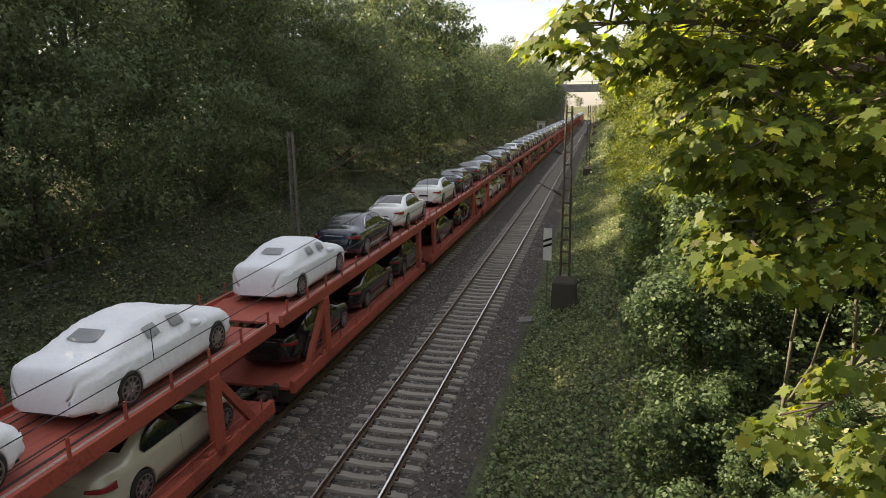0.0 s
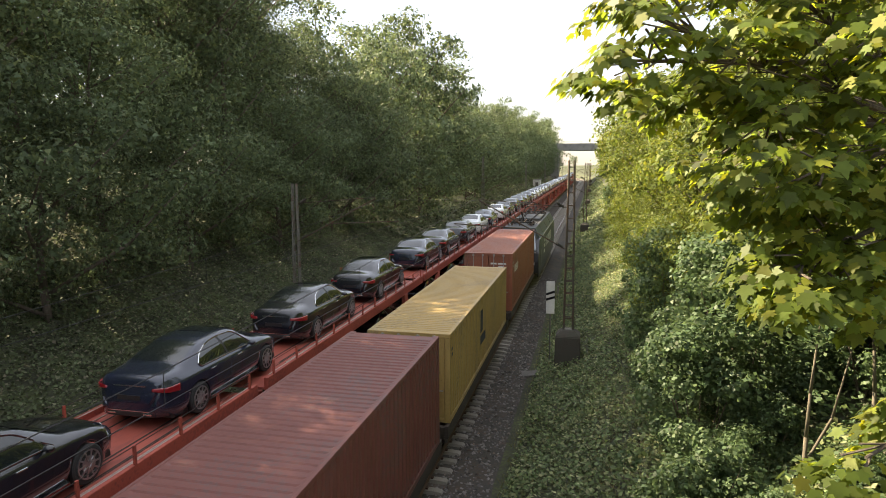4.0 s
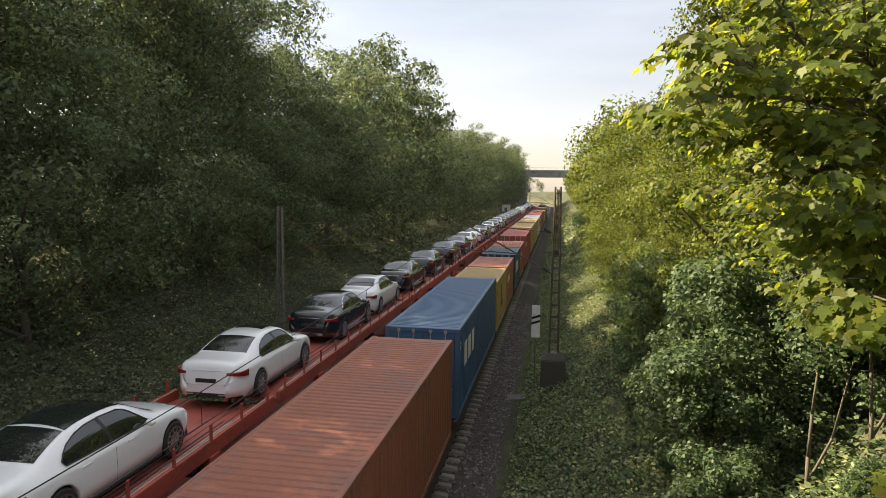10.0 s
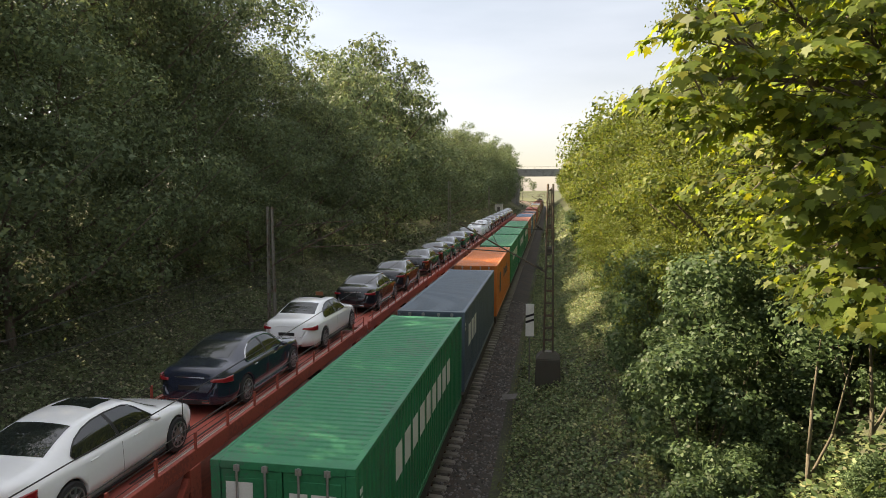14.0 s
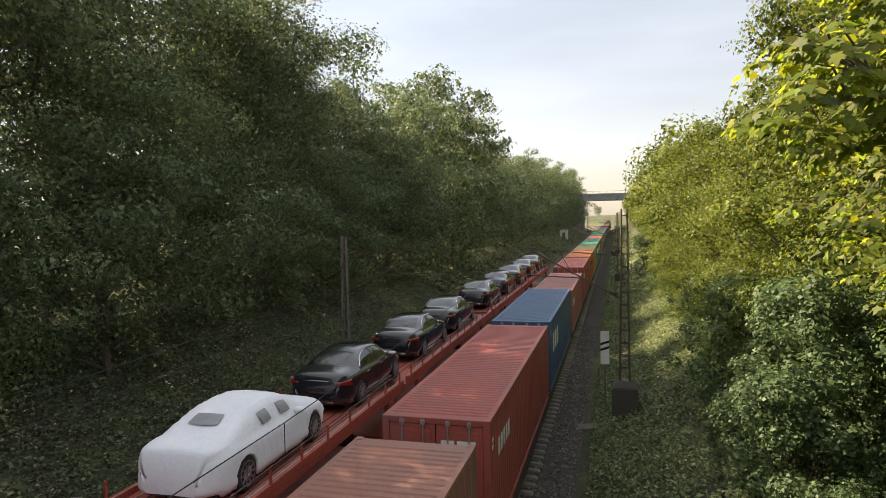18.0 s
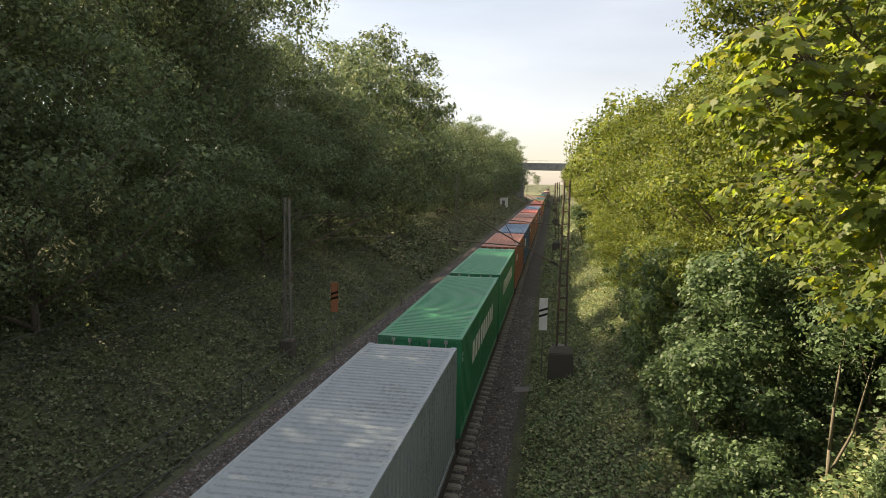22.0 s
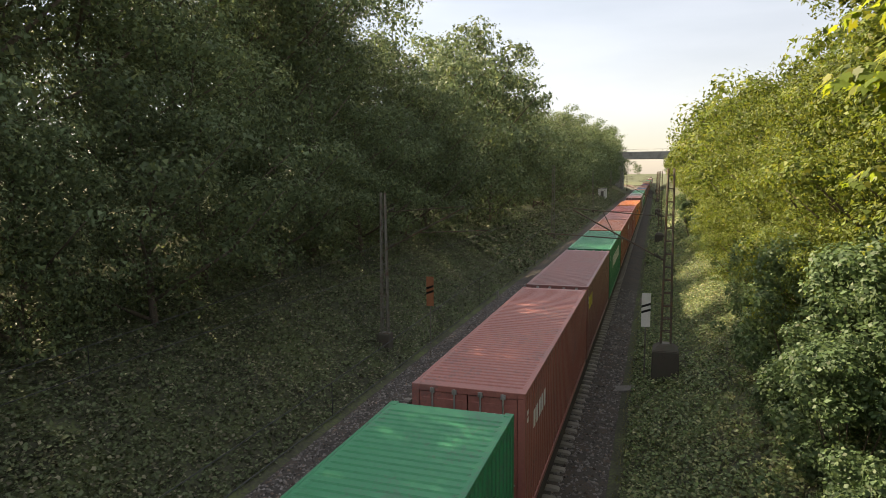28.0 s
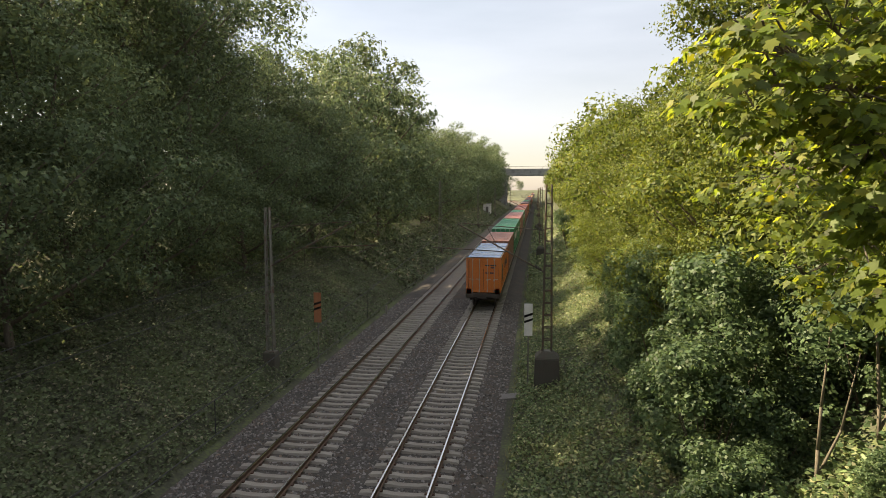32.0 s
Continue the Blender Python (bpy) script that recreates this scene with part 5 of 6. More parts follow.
            for p, q in zip(pts, pts[1:]):
                bar(bm, p, q, 0.036, sides=6)
            part("roof_cable", bm, M_cable, ob)
        else:
            w, l, h = rng.uniform(0.06, 0.13), rng.uniform(0.1, 0.22), rng.uniform(0.06, 0.16)
            box(bm, x - w, x + w, y0 - l, y0 + l, 3.965, 3.965 + h, bevel=0.02)
            for d in (-1, 1):
                bar(bm, (x + d * w * 0.6, y0 + l * 0.6, 3.96 + h), (x + d * w * 0.6, y0 + l * 0.6, 4.03 + h), 0.05, sides=8)
            part("switch_box", bm, M_cable, ob)
    pantograph(ob, -3.5, 1)
    pantograph(ob, -L + 3.5, -1, 0.95)
    # windscreens at both ends, headlamps, buffers
    for y0, k in ((0.0, 1), (-L, -1)):
        bm = bmesh.new()
        a = [bm.verts.new((x, y0 - k * y, z)) for x, y, z in ((-1.42, 0.12, 2.3), (1.42, 0.12, 2.3), (1.11, 1.1, 3.9), (-1.11, 1.1, 3.9))]
        b = [bm.verts.new((x, y0 - k * y, z)) for x, y, z in ((-1.42, 1.8, 2.3), (1.42, 1.8, 2.3), (1.11, 1.8, 3.9), (-1.11, 1.8, 3.9))]
        for i in range(4):
            bm.faces.new((a[i], a[(i + 1) % 4], b[(i + 1) % 4], b[i]))
        bm.faces.new(a), bm.faces.new(b)
        bmesh.ops.recalc_face_normals(bm, faces=bm.faces)
        part("cab_front", bm, M_loco, ob)
        for s in (-1, 1):
            bm = bmesh.new()
            vs = [bm.verts.new(p) for p in ((s * 0.04, y0 - k * 0.24, 2.49), (s * 1.3, y0 - k * 0.24, 2.49), (s * 1.14, y0 - k * 0.83, 3.45), (s * 0.04, y0 - k * 0.83, 3.45))]
            bm.faces.new(vs)
            bmesh.ops.translate(bm, vec=(0, k * 0.03, 0.02), verts=bm.verts)
            part("windscreen", bm, M_screen, ob, "windscreen with pale sky reflection painted into its colour")
            part("headlamp", boxes((s * 1.05 - 0.16, s * 1.05 + 0.16, *sorted((y0, y0 + k * 0.03)), 1.5, 1.68), bevel=0.01), M_lamp, ob)
            part("buffer", buffer_bm(s * 0.875, y0 + k * 0.05, k), M_wagon, ob)
        bm = bmesh.new()
        bar(bm, (-1.3, y0 - k * 0.16, 2.34), (1.3, y0 - k * 0.16, 2.34), 0.05)
        part("screen_rail", bm, M_steel, ob)
    # plain shapes for the owner's mark and name
    for i, y in enumerate((-11.2, -10.5, -9.8, -8.9, -8.1, -7.3, -6.5, -5.7)):
        if i < 3:
            bm = boxes((1.5, 1.506, y - 0.2, y - 0.14, 1.95, 2.75), (1.5, 1.506, y + 0.14, y + 0.2, 1.95, 2.75), (1.5, 1.506, y - 0.14, y + 0.14, 2.69, 2.75))
        else:
            bm = boxes((1.5, 1.506, y - 0.27, y - 0.12, 1.95, 2.75), (1.5, 1.506, y + 0.1, y + 0.25, 1.95, 2.75), (1.5, 1.506, y - 0.12, y + 0.1, 1.95, 2.1), (1.5, 1.506, y - 0.12, y + 0.1, 2.6, 2.75))
        part("name_block", bm, M_letter_w, ob)
    for i in range(3):
        plate("mark_bar", ob, 1.5, 1.506, -13.6 + 0.25 * i, -12.4 + 0.1 * i, 1.7 + 0.42 * i, 1.95 + 0.42 * i, M_letter_w)
    for y in (-2.2, -L + 2.2):
        for s in (-1, 1):
            part("cab_door", boxes((s * 1.5 - 0.008, s * 1.5 + 0.008, y - 0.35, y + 0.35, 1.2, 3.0), bevel=0.005), M_slope, ob)
            bm = bmesh.new()
            bar(bm, (s * 1.53, y - 0.42, 1.1), (s * 1.53, y - 0.42, 2.4), 0.035, sides=6)
            part("grab_rail", bm, M_steel, ob)
    for s in (-1, 1):
        part("skirt", boxes((s * 1.4 - 0.04, s * 1.4 + 0.04, -L + 0.8, -0.8, 0.55, 0.96)), M_loco, ob)
    bogie(ob, -4.2, 1.3, 0.6)
    bogie(ob, -L + 4.2, 1.3, 0.6)
    RIGHT_MOVES.append((ob, -20.7))


locomotive()


# ---- the car train ----
M_red = surf("red wagon paint", (0.4, 0.085, 0.055), 0.6, 0, 0.22, 0.9, 14, 0.1, 0.4, other=(0.24, 0.055, 0.04), amount=0.35, each=0.06)
M_red_deck = surf("scuffed red deck", (0.42, 0.1, 0.07), 0.5, 0, 0.25, 0.8, 10, 0.15, 0.5, other=(0.27, 0.07, 0.055), amount=0.4, stretch=(1, 0.2, 1))
M_scuff = surf("worn pale steel", (0.5, 0.42, 0.38), 0.45, 0.5, 0.3, 3, 30, 0.05)
M_dark_steel = surf("dark steel", (0.05, 0.04, 0.035), 0.8, 0.3, 0.3, 2, 25, 0.1)
M_car = {"white": surf("white car paint", (0.78, 0.79, 0.79), 0.22, 0, 0.03, 1, 10, 0, 0.5, coat=1.0),
         "black": surf("black car paint", (0.012, 0.013, 0.018), 0.2, 0, 0.05, 1, 10, 0, 0.5, coat=1.0),
         "blue": surf("midnight blue car paint", (0.018, 0.024, 0.045), 0.2, 0.2, 0.05, 1, 10, 0, 0.5, coat=1.0),
         "silver": surf("silver car paint", (0.5, 0.51, 0.52), 0.28, 0.6, 0.04, 1, 10, 0, 0.5, coat=1.0),
         "beige": surf("pale beige car paint", (0.55, 0.52, 0.42), 0.25, 0.1, 0.04, 1, 10, 0, 0.5, coat=1.0)}
M_wrap = surf("white protective cloth", (0.76, 0.78, 0.82), 0.8, 0, 0.06, 2, 14, 0.5, 0.3)
M_wrap_window = surf("grey cover window", (0.27, 0.285, 0.3), 0.3, 0, 0.15, 6, 30, 0.1)
M_glass = glass("tinted car glass", (0.012, 0.016, 0.016))
M_tail = surf("red lamp glass", (0.26, 0.012, 0.018), 0.15, 0, 0.1, 6, 40, 0, coat=1.0)
M_tyre = surf("tyre rubber", (0.022, 0.022, 0.022), 0.85, 0, 0.15, 6, 40, 0.1)
M_rim = surf("alloy rim", (0.45, 0.45, 0.46), 0.3, 0.9, 0.1, 6, 40, 0)
M_chrome = surf("bright trim", (0.75, 0.75, 0.75), 0.15, 1.0, 0.05, 6, 40, 0)
M_trim = surf("black plastic trim", (0.02, 0.02, 0.02), 0.5, 0, 0.1, 6, 40, 0)

CAR_L, REAR_AXLE, FRONT_AXLE, WHEEL_R = 4.95, 1.1, 4.05, 0.345
# along the car from its tail: half width, belt height, half width of the roof or deck, its height
SHELL = [(0.0, 0.52, 0.56, 0.46, 0.6), (0.02, 0.6, 0.64, 0.54, 0.72), (0.045, 0.66, 0.75, 0.58, 0.84), (0.075, 0.705, 0.84, 0.61, 0.95), (0.11, 0.745, 0.89, 0.64, 1.03), (0.16, 0.785, 0.91, 0.665, 1.075), (0.3, 0.85, 0.93, 0.7, 1.095),
         (0.55, 0.9, 0.945, 0.71, 1.115), (0.8, 0.917, 0.955, 0.695, 1.145), (1.05, 0.923, 0.96, 0.665, 1.235), (1.3, 0.926, 0.96, 0.635, 1.325), (1.6, 0.93, 0.955, 0.605, 1.405), (2.0, 0.93, 0.95, 0.59, 1.458),
         (2.4, 0.93, 0.945, 0.59, 1.47), (2.75, 0.93, 0.94, 0.595, 1.452), (3.0, 0.93, 0.935, 0.605, 1.395), (3.3, 0.928, 0.93, 0.64, 1.255), (3.55, 0.925, 0.925, 0.68, 1.125), (3.75, 0.92, 0.915, 0.725, 1.04), (4.0, 0.91, 0.9, 0.735, 0.995),
         (4.35, 0.885, 0.85, 0.72, 0.925), (4.65, 0.83, 0.76, 0.67, 0.83), (4.82, 0.74, 0.66, 0.6, 0.735), (4.91, 0.63, 0.56, 0.52, 0.64), (4.95, 0.52, 0.48, 0.44, 0.54)]


def smooth_lines(y):
    """The shell's four lines at the place y, joined by smooth curves that never overshoot."""
    i = max(0, min(len(SHELL) - 2, next((k for k in range(len(SHELL) - 1) if y <= SHELL[k + 1][0]), len(SHELL) - 2)))
    out = []
    y0, y1 = SHELL[i][0], SHELL[i + 1][0]
    h = y1 - y0
    u = (y - y0) / h

    def slope(k, j):
        if k in (0, len(SHELL) - 1):
            return None
        a = (SHELL[k][j] - SHELL[k - 1][j]) / (SHELL[k][0] - SHELL[k - 1][0])
        b = (SHELL[k + 1][j] - SHELL[k][j]) / (SHELL[k + 1][0] - SHELL[k][0])
        return 0.0 if a * b <= 0 else 2 * a * b / (a + b)

    for j in range(1, 5):
        p, q = SHELL[i][j], SHELL[i + 1][j]
        chord = (q - p) / h
        m0, m1 = slope(i, j), slope(i + 1, j)
        m0, m1 = chord if m0 is None else m0, chord if m1 is None else m1
        out.append((2 * u ** 3 - 3 * u * u + 1) * p + (u ** 3 - 2 * u * u + u) * h * m0 + (3 * u * u - 2 * u ** 3) * q + (u ** 3 - u * u) * h * m1)
    return out


# across the roof or deck: share of the half width, and how far it lies below the middle
CROWN = [(0.0, 0.0), (0.3, 0.003), (0.55, 0.011), (0.8, 0.026), (0.92, 0.04), (1.0, 0.062)]


def top_point(y, q, lift=0.0):
    w, belt, wr, h = smooth_lines(y)
    return Vector((q * wr, y, h + 0.014 + lift - float(np.interp(abs(q), [r[0] for r in CROWN], [r[1] for r in CROWN]))))


def side_point(y, f, out=0.0):
    """A point on the side of the glasshouse: f from 0 at the belt to 1 at the roof's edge."""
    w, belt, wr, h = smooth_lines(y)
    top = h - 0.048
    x = float(np.interp(f, (0, 0.5, 1), (w * 0.915, (w * 0.915 + wr) / 2 + 0.03, wr)))
    z = float(np.interp(f, (0, 0.5, 1), (belt, belt + (top - belt) * 0.54, top)))
    return Vector((x + out, y, z + out * 0.5))


def car_shell(swell=0.0):
    """The painted shell from the sills over the roof, with its wheel arches."""
    bm = bmesh.new()
    ys = [r[0] for r in SHELL] + [round(0.09 * i, 3) for i in range(4, 55)]
    for c in (REAR_AXLE, FRONT_AXLE):
        ys += [c - 0.385, c - 0.375, c - 0.35, c + 0.35, c + 0.375, c + 0.385]
    ys = sorted(set(round(y, 3) for y in ys))
    rows = []
    for y in ys:
        w, belt, wr, h = smooth_lines(y)
        w += swell
        low = 0.19 if 0.35 < y < 4.55 else 0.27
        arch = False
        for c in (REAR_AXLE, FRONT_AXLE):
            r = 0.382 - swell * 0.6
            if abs(y - c) < r:
                low, arch = max(low, WHEEL_R + math.sqrt(r * r - (y - c) ** 2)), True
        shoulder = min(belt - 0.05, h - 0.06)
        z2, z3 = max(low + 0.03, min(0.46, h - 0.12)), max(low + 0.06, min(0.66, h - 0.09))
        half = [(w * 0.9, low + 0.004), (w * (0.985 if arch else 0.965), low), (w * 1.0, z2), (w * 0.992, z3), (w * 0.985, max(low + 0.09, shoulder - 0.06)), (w * 0.962, max(low + 0.11, shoulder + 0.015)), (w * 0.915, max(low + 0.12, belt))]
        p, q = side_point(y, 0.5), side_point(y, 1.0)
        half += [(p.x + swell, p.z), (q.x + swell * 0.7, q.z + swell)]
        half += [(top_point(y, k).x + swell * 0.5 * k, top_point(y, k).z + swell) for k in (0.92, 0.8, 0.55, 0.3, 0.0)]
        rows.append([bm.verts.new((x, y, z)) for x, z in half] + [bm.verts.new((-x, y, z)) for x, z in half[-2::-1]])
    for a, b in zip(rows, rows[1:]):
        for i in range(len(a) - 1):
            bm.faces.new((a[i], a[i + 1], b[i + 1], b[i]))
    for r in (rows[0], rows[-1]):
        bm.faces.new(r)
    bmesh.ops.recalc_face_normals(bm, faces=bm.faces)
    return bm


def grid_bm(point, nu, nv, thick=0.0):
    bm = bmesh.new()
    rows = [[bm.verts.new(point(i / nu, j / nv)) for i in range(nu + 1)] for j in range(nv + 1)]
    for a, b in zip(rows, rows[1:]):
        for i in range(nu):
            bm.faces.new((a[i], a[i + 1], b[i + 1], b[i]))
    bmesh.ops.recalc_face_normals(bm, faces=bm.faces)
    if thick:
        bmesh.ops.solidify(bm, geom=bm.faces[:], thickness=thick)
    return bm


def top_pane(y0, y1, q0, q1, lift=0.007):
    """A pane that follows the roof, the rear slope or the windscreen; q0, q1: its half widths at both ends."""
    return grid_bm(lambda u, v: top_point(y0 + (y1 - y0) * v - 0.05 * (2 * u - 1) ** 2 * (1 if y1 > y0 else -1) * (1 - v) * (-1 if y0 < 1.2 else 1), (2 * u - 1) * (q0 + (q1 - q0) * v), lift), 10, 8)


# the side windows' outline: share of the height, rear edge, front edge
SIDE_GLASS = [(0.05, 1.3, 3.45), (0.3, 1.24, 3.32), (0.55, 1.32, 3.17), (0.75, 1.47, 3.04), (0.88, 1.7, 2.9), (0.93, 1.95, 2.75)]


def side_edge(f, k):
    return float(np.interp(f, [r[0] for r in SIDE_GLASS], [r[k] for r in SIDE_GLASS]))


def side_pane(s, front):
    """One side window, behind or before the door pillar."""
    def at(u, v):
        f = 0.05 + 0.88 * v
        mid = 2.36 - 0.12 * v
        a, b = (mid + 0.04, side_edge(f, 2)) if front else (side_edge(f, 1), mid - 0.04)
        p = side_point(a + (b - a) * u, f, 0.007)
        return (s * p.x, p.y, p.z)
    return grid_bm(at, 8, 8)


def tail_point(a, z, out):
    """Round the tail at the height z: a from 0 beside the plate to 1 on the flank."""
    yr = float(np.interp(z, [r[4] for r in SHELL[:7]], [r[0] for r in SHELL[:7]]))
    y = yr + (0.44 - yr) * a ** 2.4
    x = 0.36 + (smooth_lines(y)[0] * 0.988 + out - 0.36) * min(1.0, a / 0.6)
    return Vector((x, y - out * (1 - a), z))


def road_wheel(parent, x, y):
    s = 1 if x > 0 else -1
    bm = bmesh.new()
    bar(bm, (-0.11, 0, 0), (0.11, 0, 0), 2 * WHEEL_R, sides=24)
    es = [e for e in bm.edges if abs(e.verts[0].co.x - e.verts[1].co.x) < 1e-4 and e.calc_length() < 0.2]
    bmesh.ops.bevel(bm, geom=es, offset=0.025, segments=1, affect="EDGES")
    w = part("wheel", bm, M_tyre, parent, "black tyre", at=pose(x, y, WHEEL_R))
    bm = bmesh.new()
    bar(bm, (s * 0.1, 0, 0), (s * 0.116, 0, 0), 0.3, sides=16)
    for k in range(10):
        a = math.pi * k / 5
        bar(bm, (s * 0.114, 0.05 * math.cos(a), 0.05 * math.sin(a)), (s * 0.114, 0.235 * math.cos(a), 0.235 * math.sin(a)), 0.03)
    for k in range(20):
        a, b = math.pi * k / 10, math.pi * (k + 1) / 10
        bar(bm, (s * 0.114, 0.245 * math.cos(a), 0.245 * math.sin(a)), (s * 0.114, 0.245 * math.cos(b), 0.245 * math.sin(b)), 0.026)
    part("rim", bm, M_rim, w, "alloy rim with thin spokes")


def tail_lamp(s, low=0.76, high=0.9, out=0.022):
    def at(u, v):
        lo, hi = low + 0.05 * (1 - u) - 0.02 * u, high - 0.035 * (1 - u)
        p = tail_point(0.3 + 0.7 * u, lo + (hi - lo) * v, out)
        return (s * p.x, p.y, p.z)
    return grid_bm(at, 14, 4, -0.03)


def patch(s, rows, lift=0.006):
    bm = bmesh.new()
    bm.faces.new([bm.verts.new((s * x, y, z)) for x, y, z in rows])
    bmesh.ops.recalc_face_normals(bm, faces=bm.faces)
    bmesh.ops.solidify(bm, geom=bm.faces[:], thickness=-lift)
    return bm


def saloon(colour, glass_roof=False, low=False):
    ob = empty("car", "", "car")
    m = M_car[colour]
    dark = colour in ("black", "blue")
    part("body", car_shell(), m, ob, smooth=True)
    part("rear_window", top_pane(0.86, 1.62, 0.9, 0.86), M_glass, ob, "dark tinted rear window", smooth=True)
    part("windscreen", top_pane(3.72, 3.0, 0.93, 0.88), M_glass, ob, "dark windscreen", smooth=True)
    if glass_roof:
        part("roof_glass", top_pane(1.7, 2.93, 0.88, 0.9), M_glass, ob, "black glass roof", smooth=True)
    else:
        part("sunroof", top_pane(2.3, 2.8, 0.66, 0.66), M_glass, ob, "dark glass sunroof", smooth=True)
    for s in (-1, 1):
        part("side_window", side_pane(s, False), M_glass, ob, "dark tinted side window", smooth=True)
        part("side_window", side_pane(s, True), M_glass, ob, "dark tinted side window", smooth=True)
        flip = Matrix.Diagonal((s, 1, 1))
        part("door_pillar", grid_bm(lambda u, v: flip @ side_point(2.32 + 0.08 * u - 0.12 * v, 0.05 + 0.88 * v, 0.009), 1, 4), M_trim, ob)
        ring = [(r[1], r[0]) for r in SIDE_GLASS] + [(2.3, 0.945)] + [(r[2], r[0]) for r in SIDE_GLASS[::-1]] + [(2.8, 0.04), (2.0, 0.04)]
        bm = bmesh.new()
        for a, b in zip(ring, ring[1:] + ring[:1]):
            p, q = side_point(*a, 0.012), side_point(*b, 0.012)
            bar(bm, (s * p.x, p.y, p.z), (s * q.x, q.y, q.z), 0.022 if dark else 0.016)
        part("window_trim", bm, M_chrome if dark else M_trim, ob)
        bm = bmesh.new()
        vs = bmesh.ops.create_uvsphere(bm, u_segments=10, v_segments=7, radius=1)["verts"]
        bmesh.ops.scale(bm, vec=(0.1, 0.07, 0.065), verts=vs)
        bmesh.ops.translate(bm, vec=(s * 0.99, 3.22, 1.0), verts=vs)
        bar(bm, (s * 0.86, 3.24, 0.95), (s * 0.95, 3.23, 0.98), 0.04)
        part("side_mirror", bm, m, ob, smooth=True)
        part("tail_light", tail_lamp(s), M_tail, ob, "red tail light", smooth=True)
        part("head_light", patch(s, [(0.5, 4.88, 0.66), (0.5, 4.84, 0.73), (0.78, 4.62, 0.76), (0.8, 4.66, 0.66)], 0.03), M_lamp, ob)
        part("sill", boxes((s * 0.905 - 0.02, s * 0.905 + 0.02, 1.52, 3.63, 0.19, 0.225)), M_chrome if dark else M_trim, ob)
        for y in () if low else (1.66, 2.78):
            w = smooth_lines(y)[0]
            part("door_handle", boxes((s * w * 0.985 - 0.012, s * w * 0.985 + 0.012, y - 0.1, y + 0.1, 0.83, 0.855), bevel=0.006), M_chrome if dark else m, ob)
        bm = bmesh.new()                                # the gap between the doors
        w = smooth_lines(2.36)[0]
        rows = [[bm.verts.new((s * (x + 0.003), 2.36 + d, z)) for d in (-0.005, 0.005)] for x, z in ((w * 0.98, 0.87), (w * 0.993, 0.66), (w, 0.46), (w * 0.98, 0.24))]
        for p, q in zip(rows, rows[1:]):
            bm.faces.new((p[0], p[1], q[1], q[0]))
        part("door_gap", bm, M_trim, ob)
        if not low:
            part("exhaust_trim", boxes((s * 0.42 - 0.1, s * 0.42 + 0.1, -0.012, 0.06, 0.3, 0.35), bevel=0.015), M_chrome, ob, "bright exhaust trim")
        for y in (REAR_AXLE, FRONT_AXLE):
            road_wheel(ob, s * 0.82, y)
    strip_z = 0.885
    part("boot_trim", grid_bm(lambda u, v: Vector(((2 * u - 1) * 0.38, tail_point(0, strip_z, 0.012).y, strip_z + 0.022 * v)), 4, 1, -0.02), M_chrome if dark else m, ob)
    if low:
        return tagged(ob, f"new {colour} saloon car on the lower deck of a red wagon", "car", "cars on the lower decks")
    part("plate_recess", boxes((-0.27, 0.27, 0.0, 0.08, 0.6, 0.71), bevel=0.005), M_trim, ob)
    part("rear_bumper", boxes((-0.52, 0.52, -0.008, 0.1, 0.255, 0.37), bevel=0.03), M_trim, ob)
    if dark:
        part("bumper_strip", boxes((-0.5, 0.5, -0.014, 0.05, 0.375, 0.395)), M_chrome, ob, "bright bumper strip")
    part("floor_pan", boxes((-0.8, 0.8, 0.25, 4.7, 0.19, 0.3)), M_trim, ob)
    name = {"white": "white", "black": "black", "blue": "midnight blue", "silver": "silver", "beige": "pale beige"}[colour]
    tagged(ob, f"new {name} saloon car{' with black glass roof' if glass_roof else ''} on a red wagon", "car", "cars on the car train")
    return ob


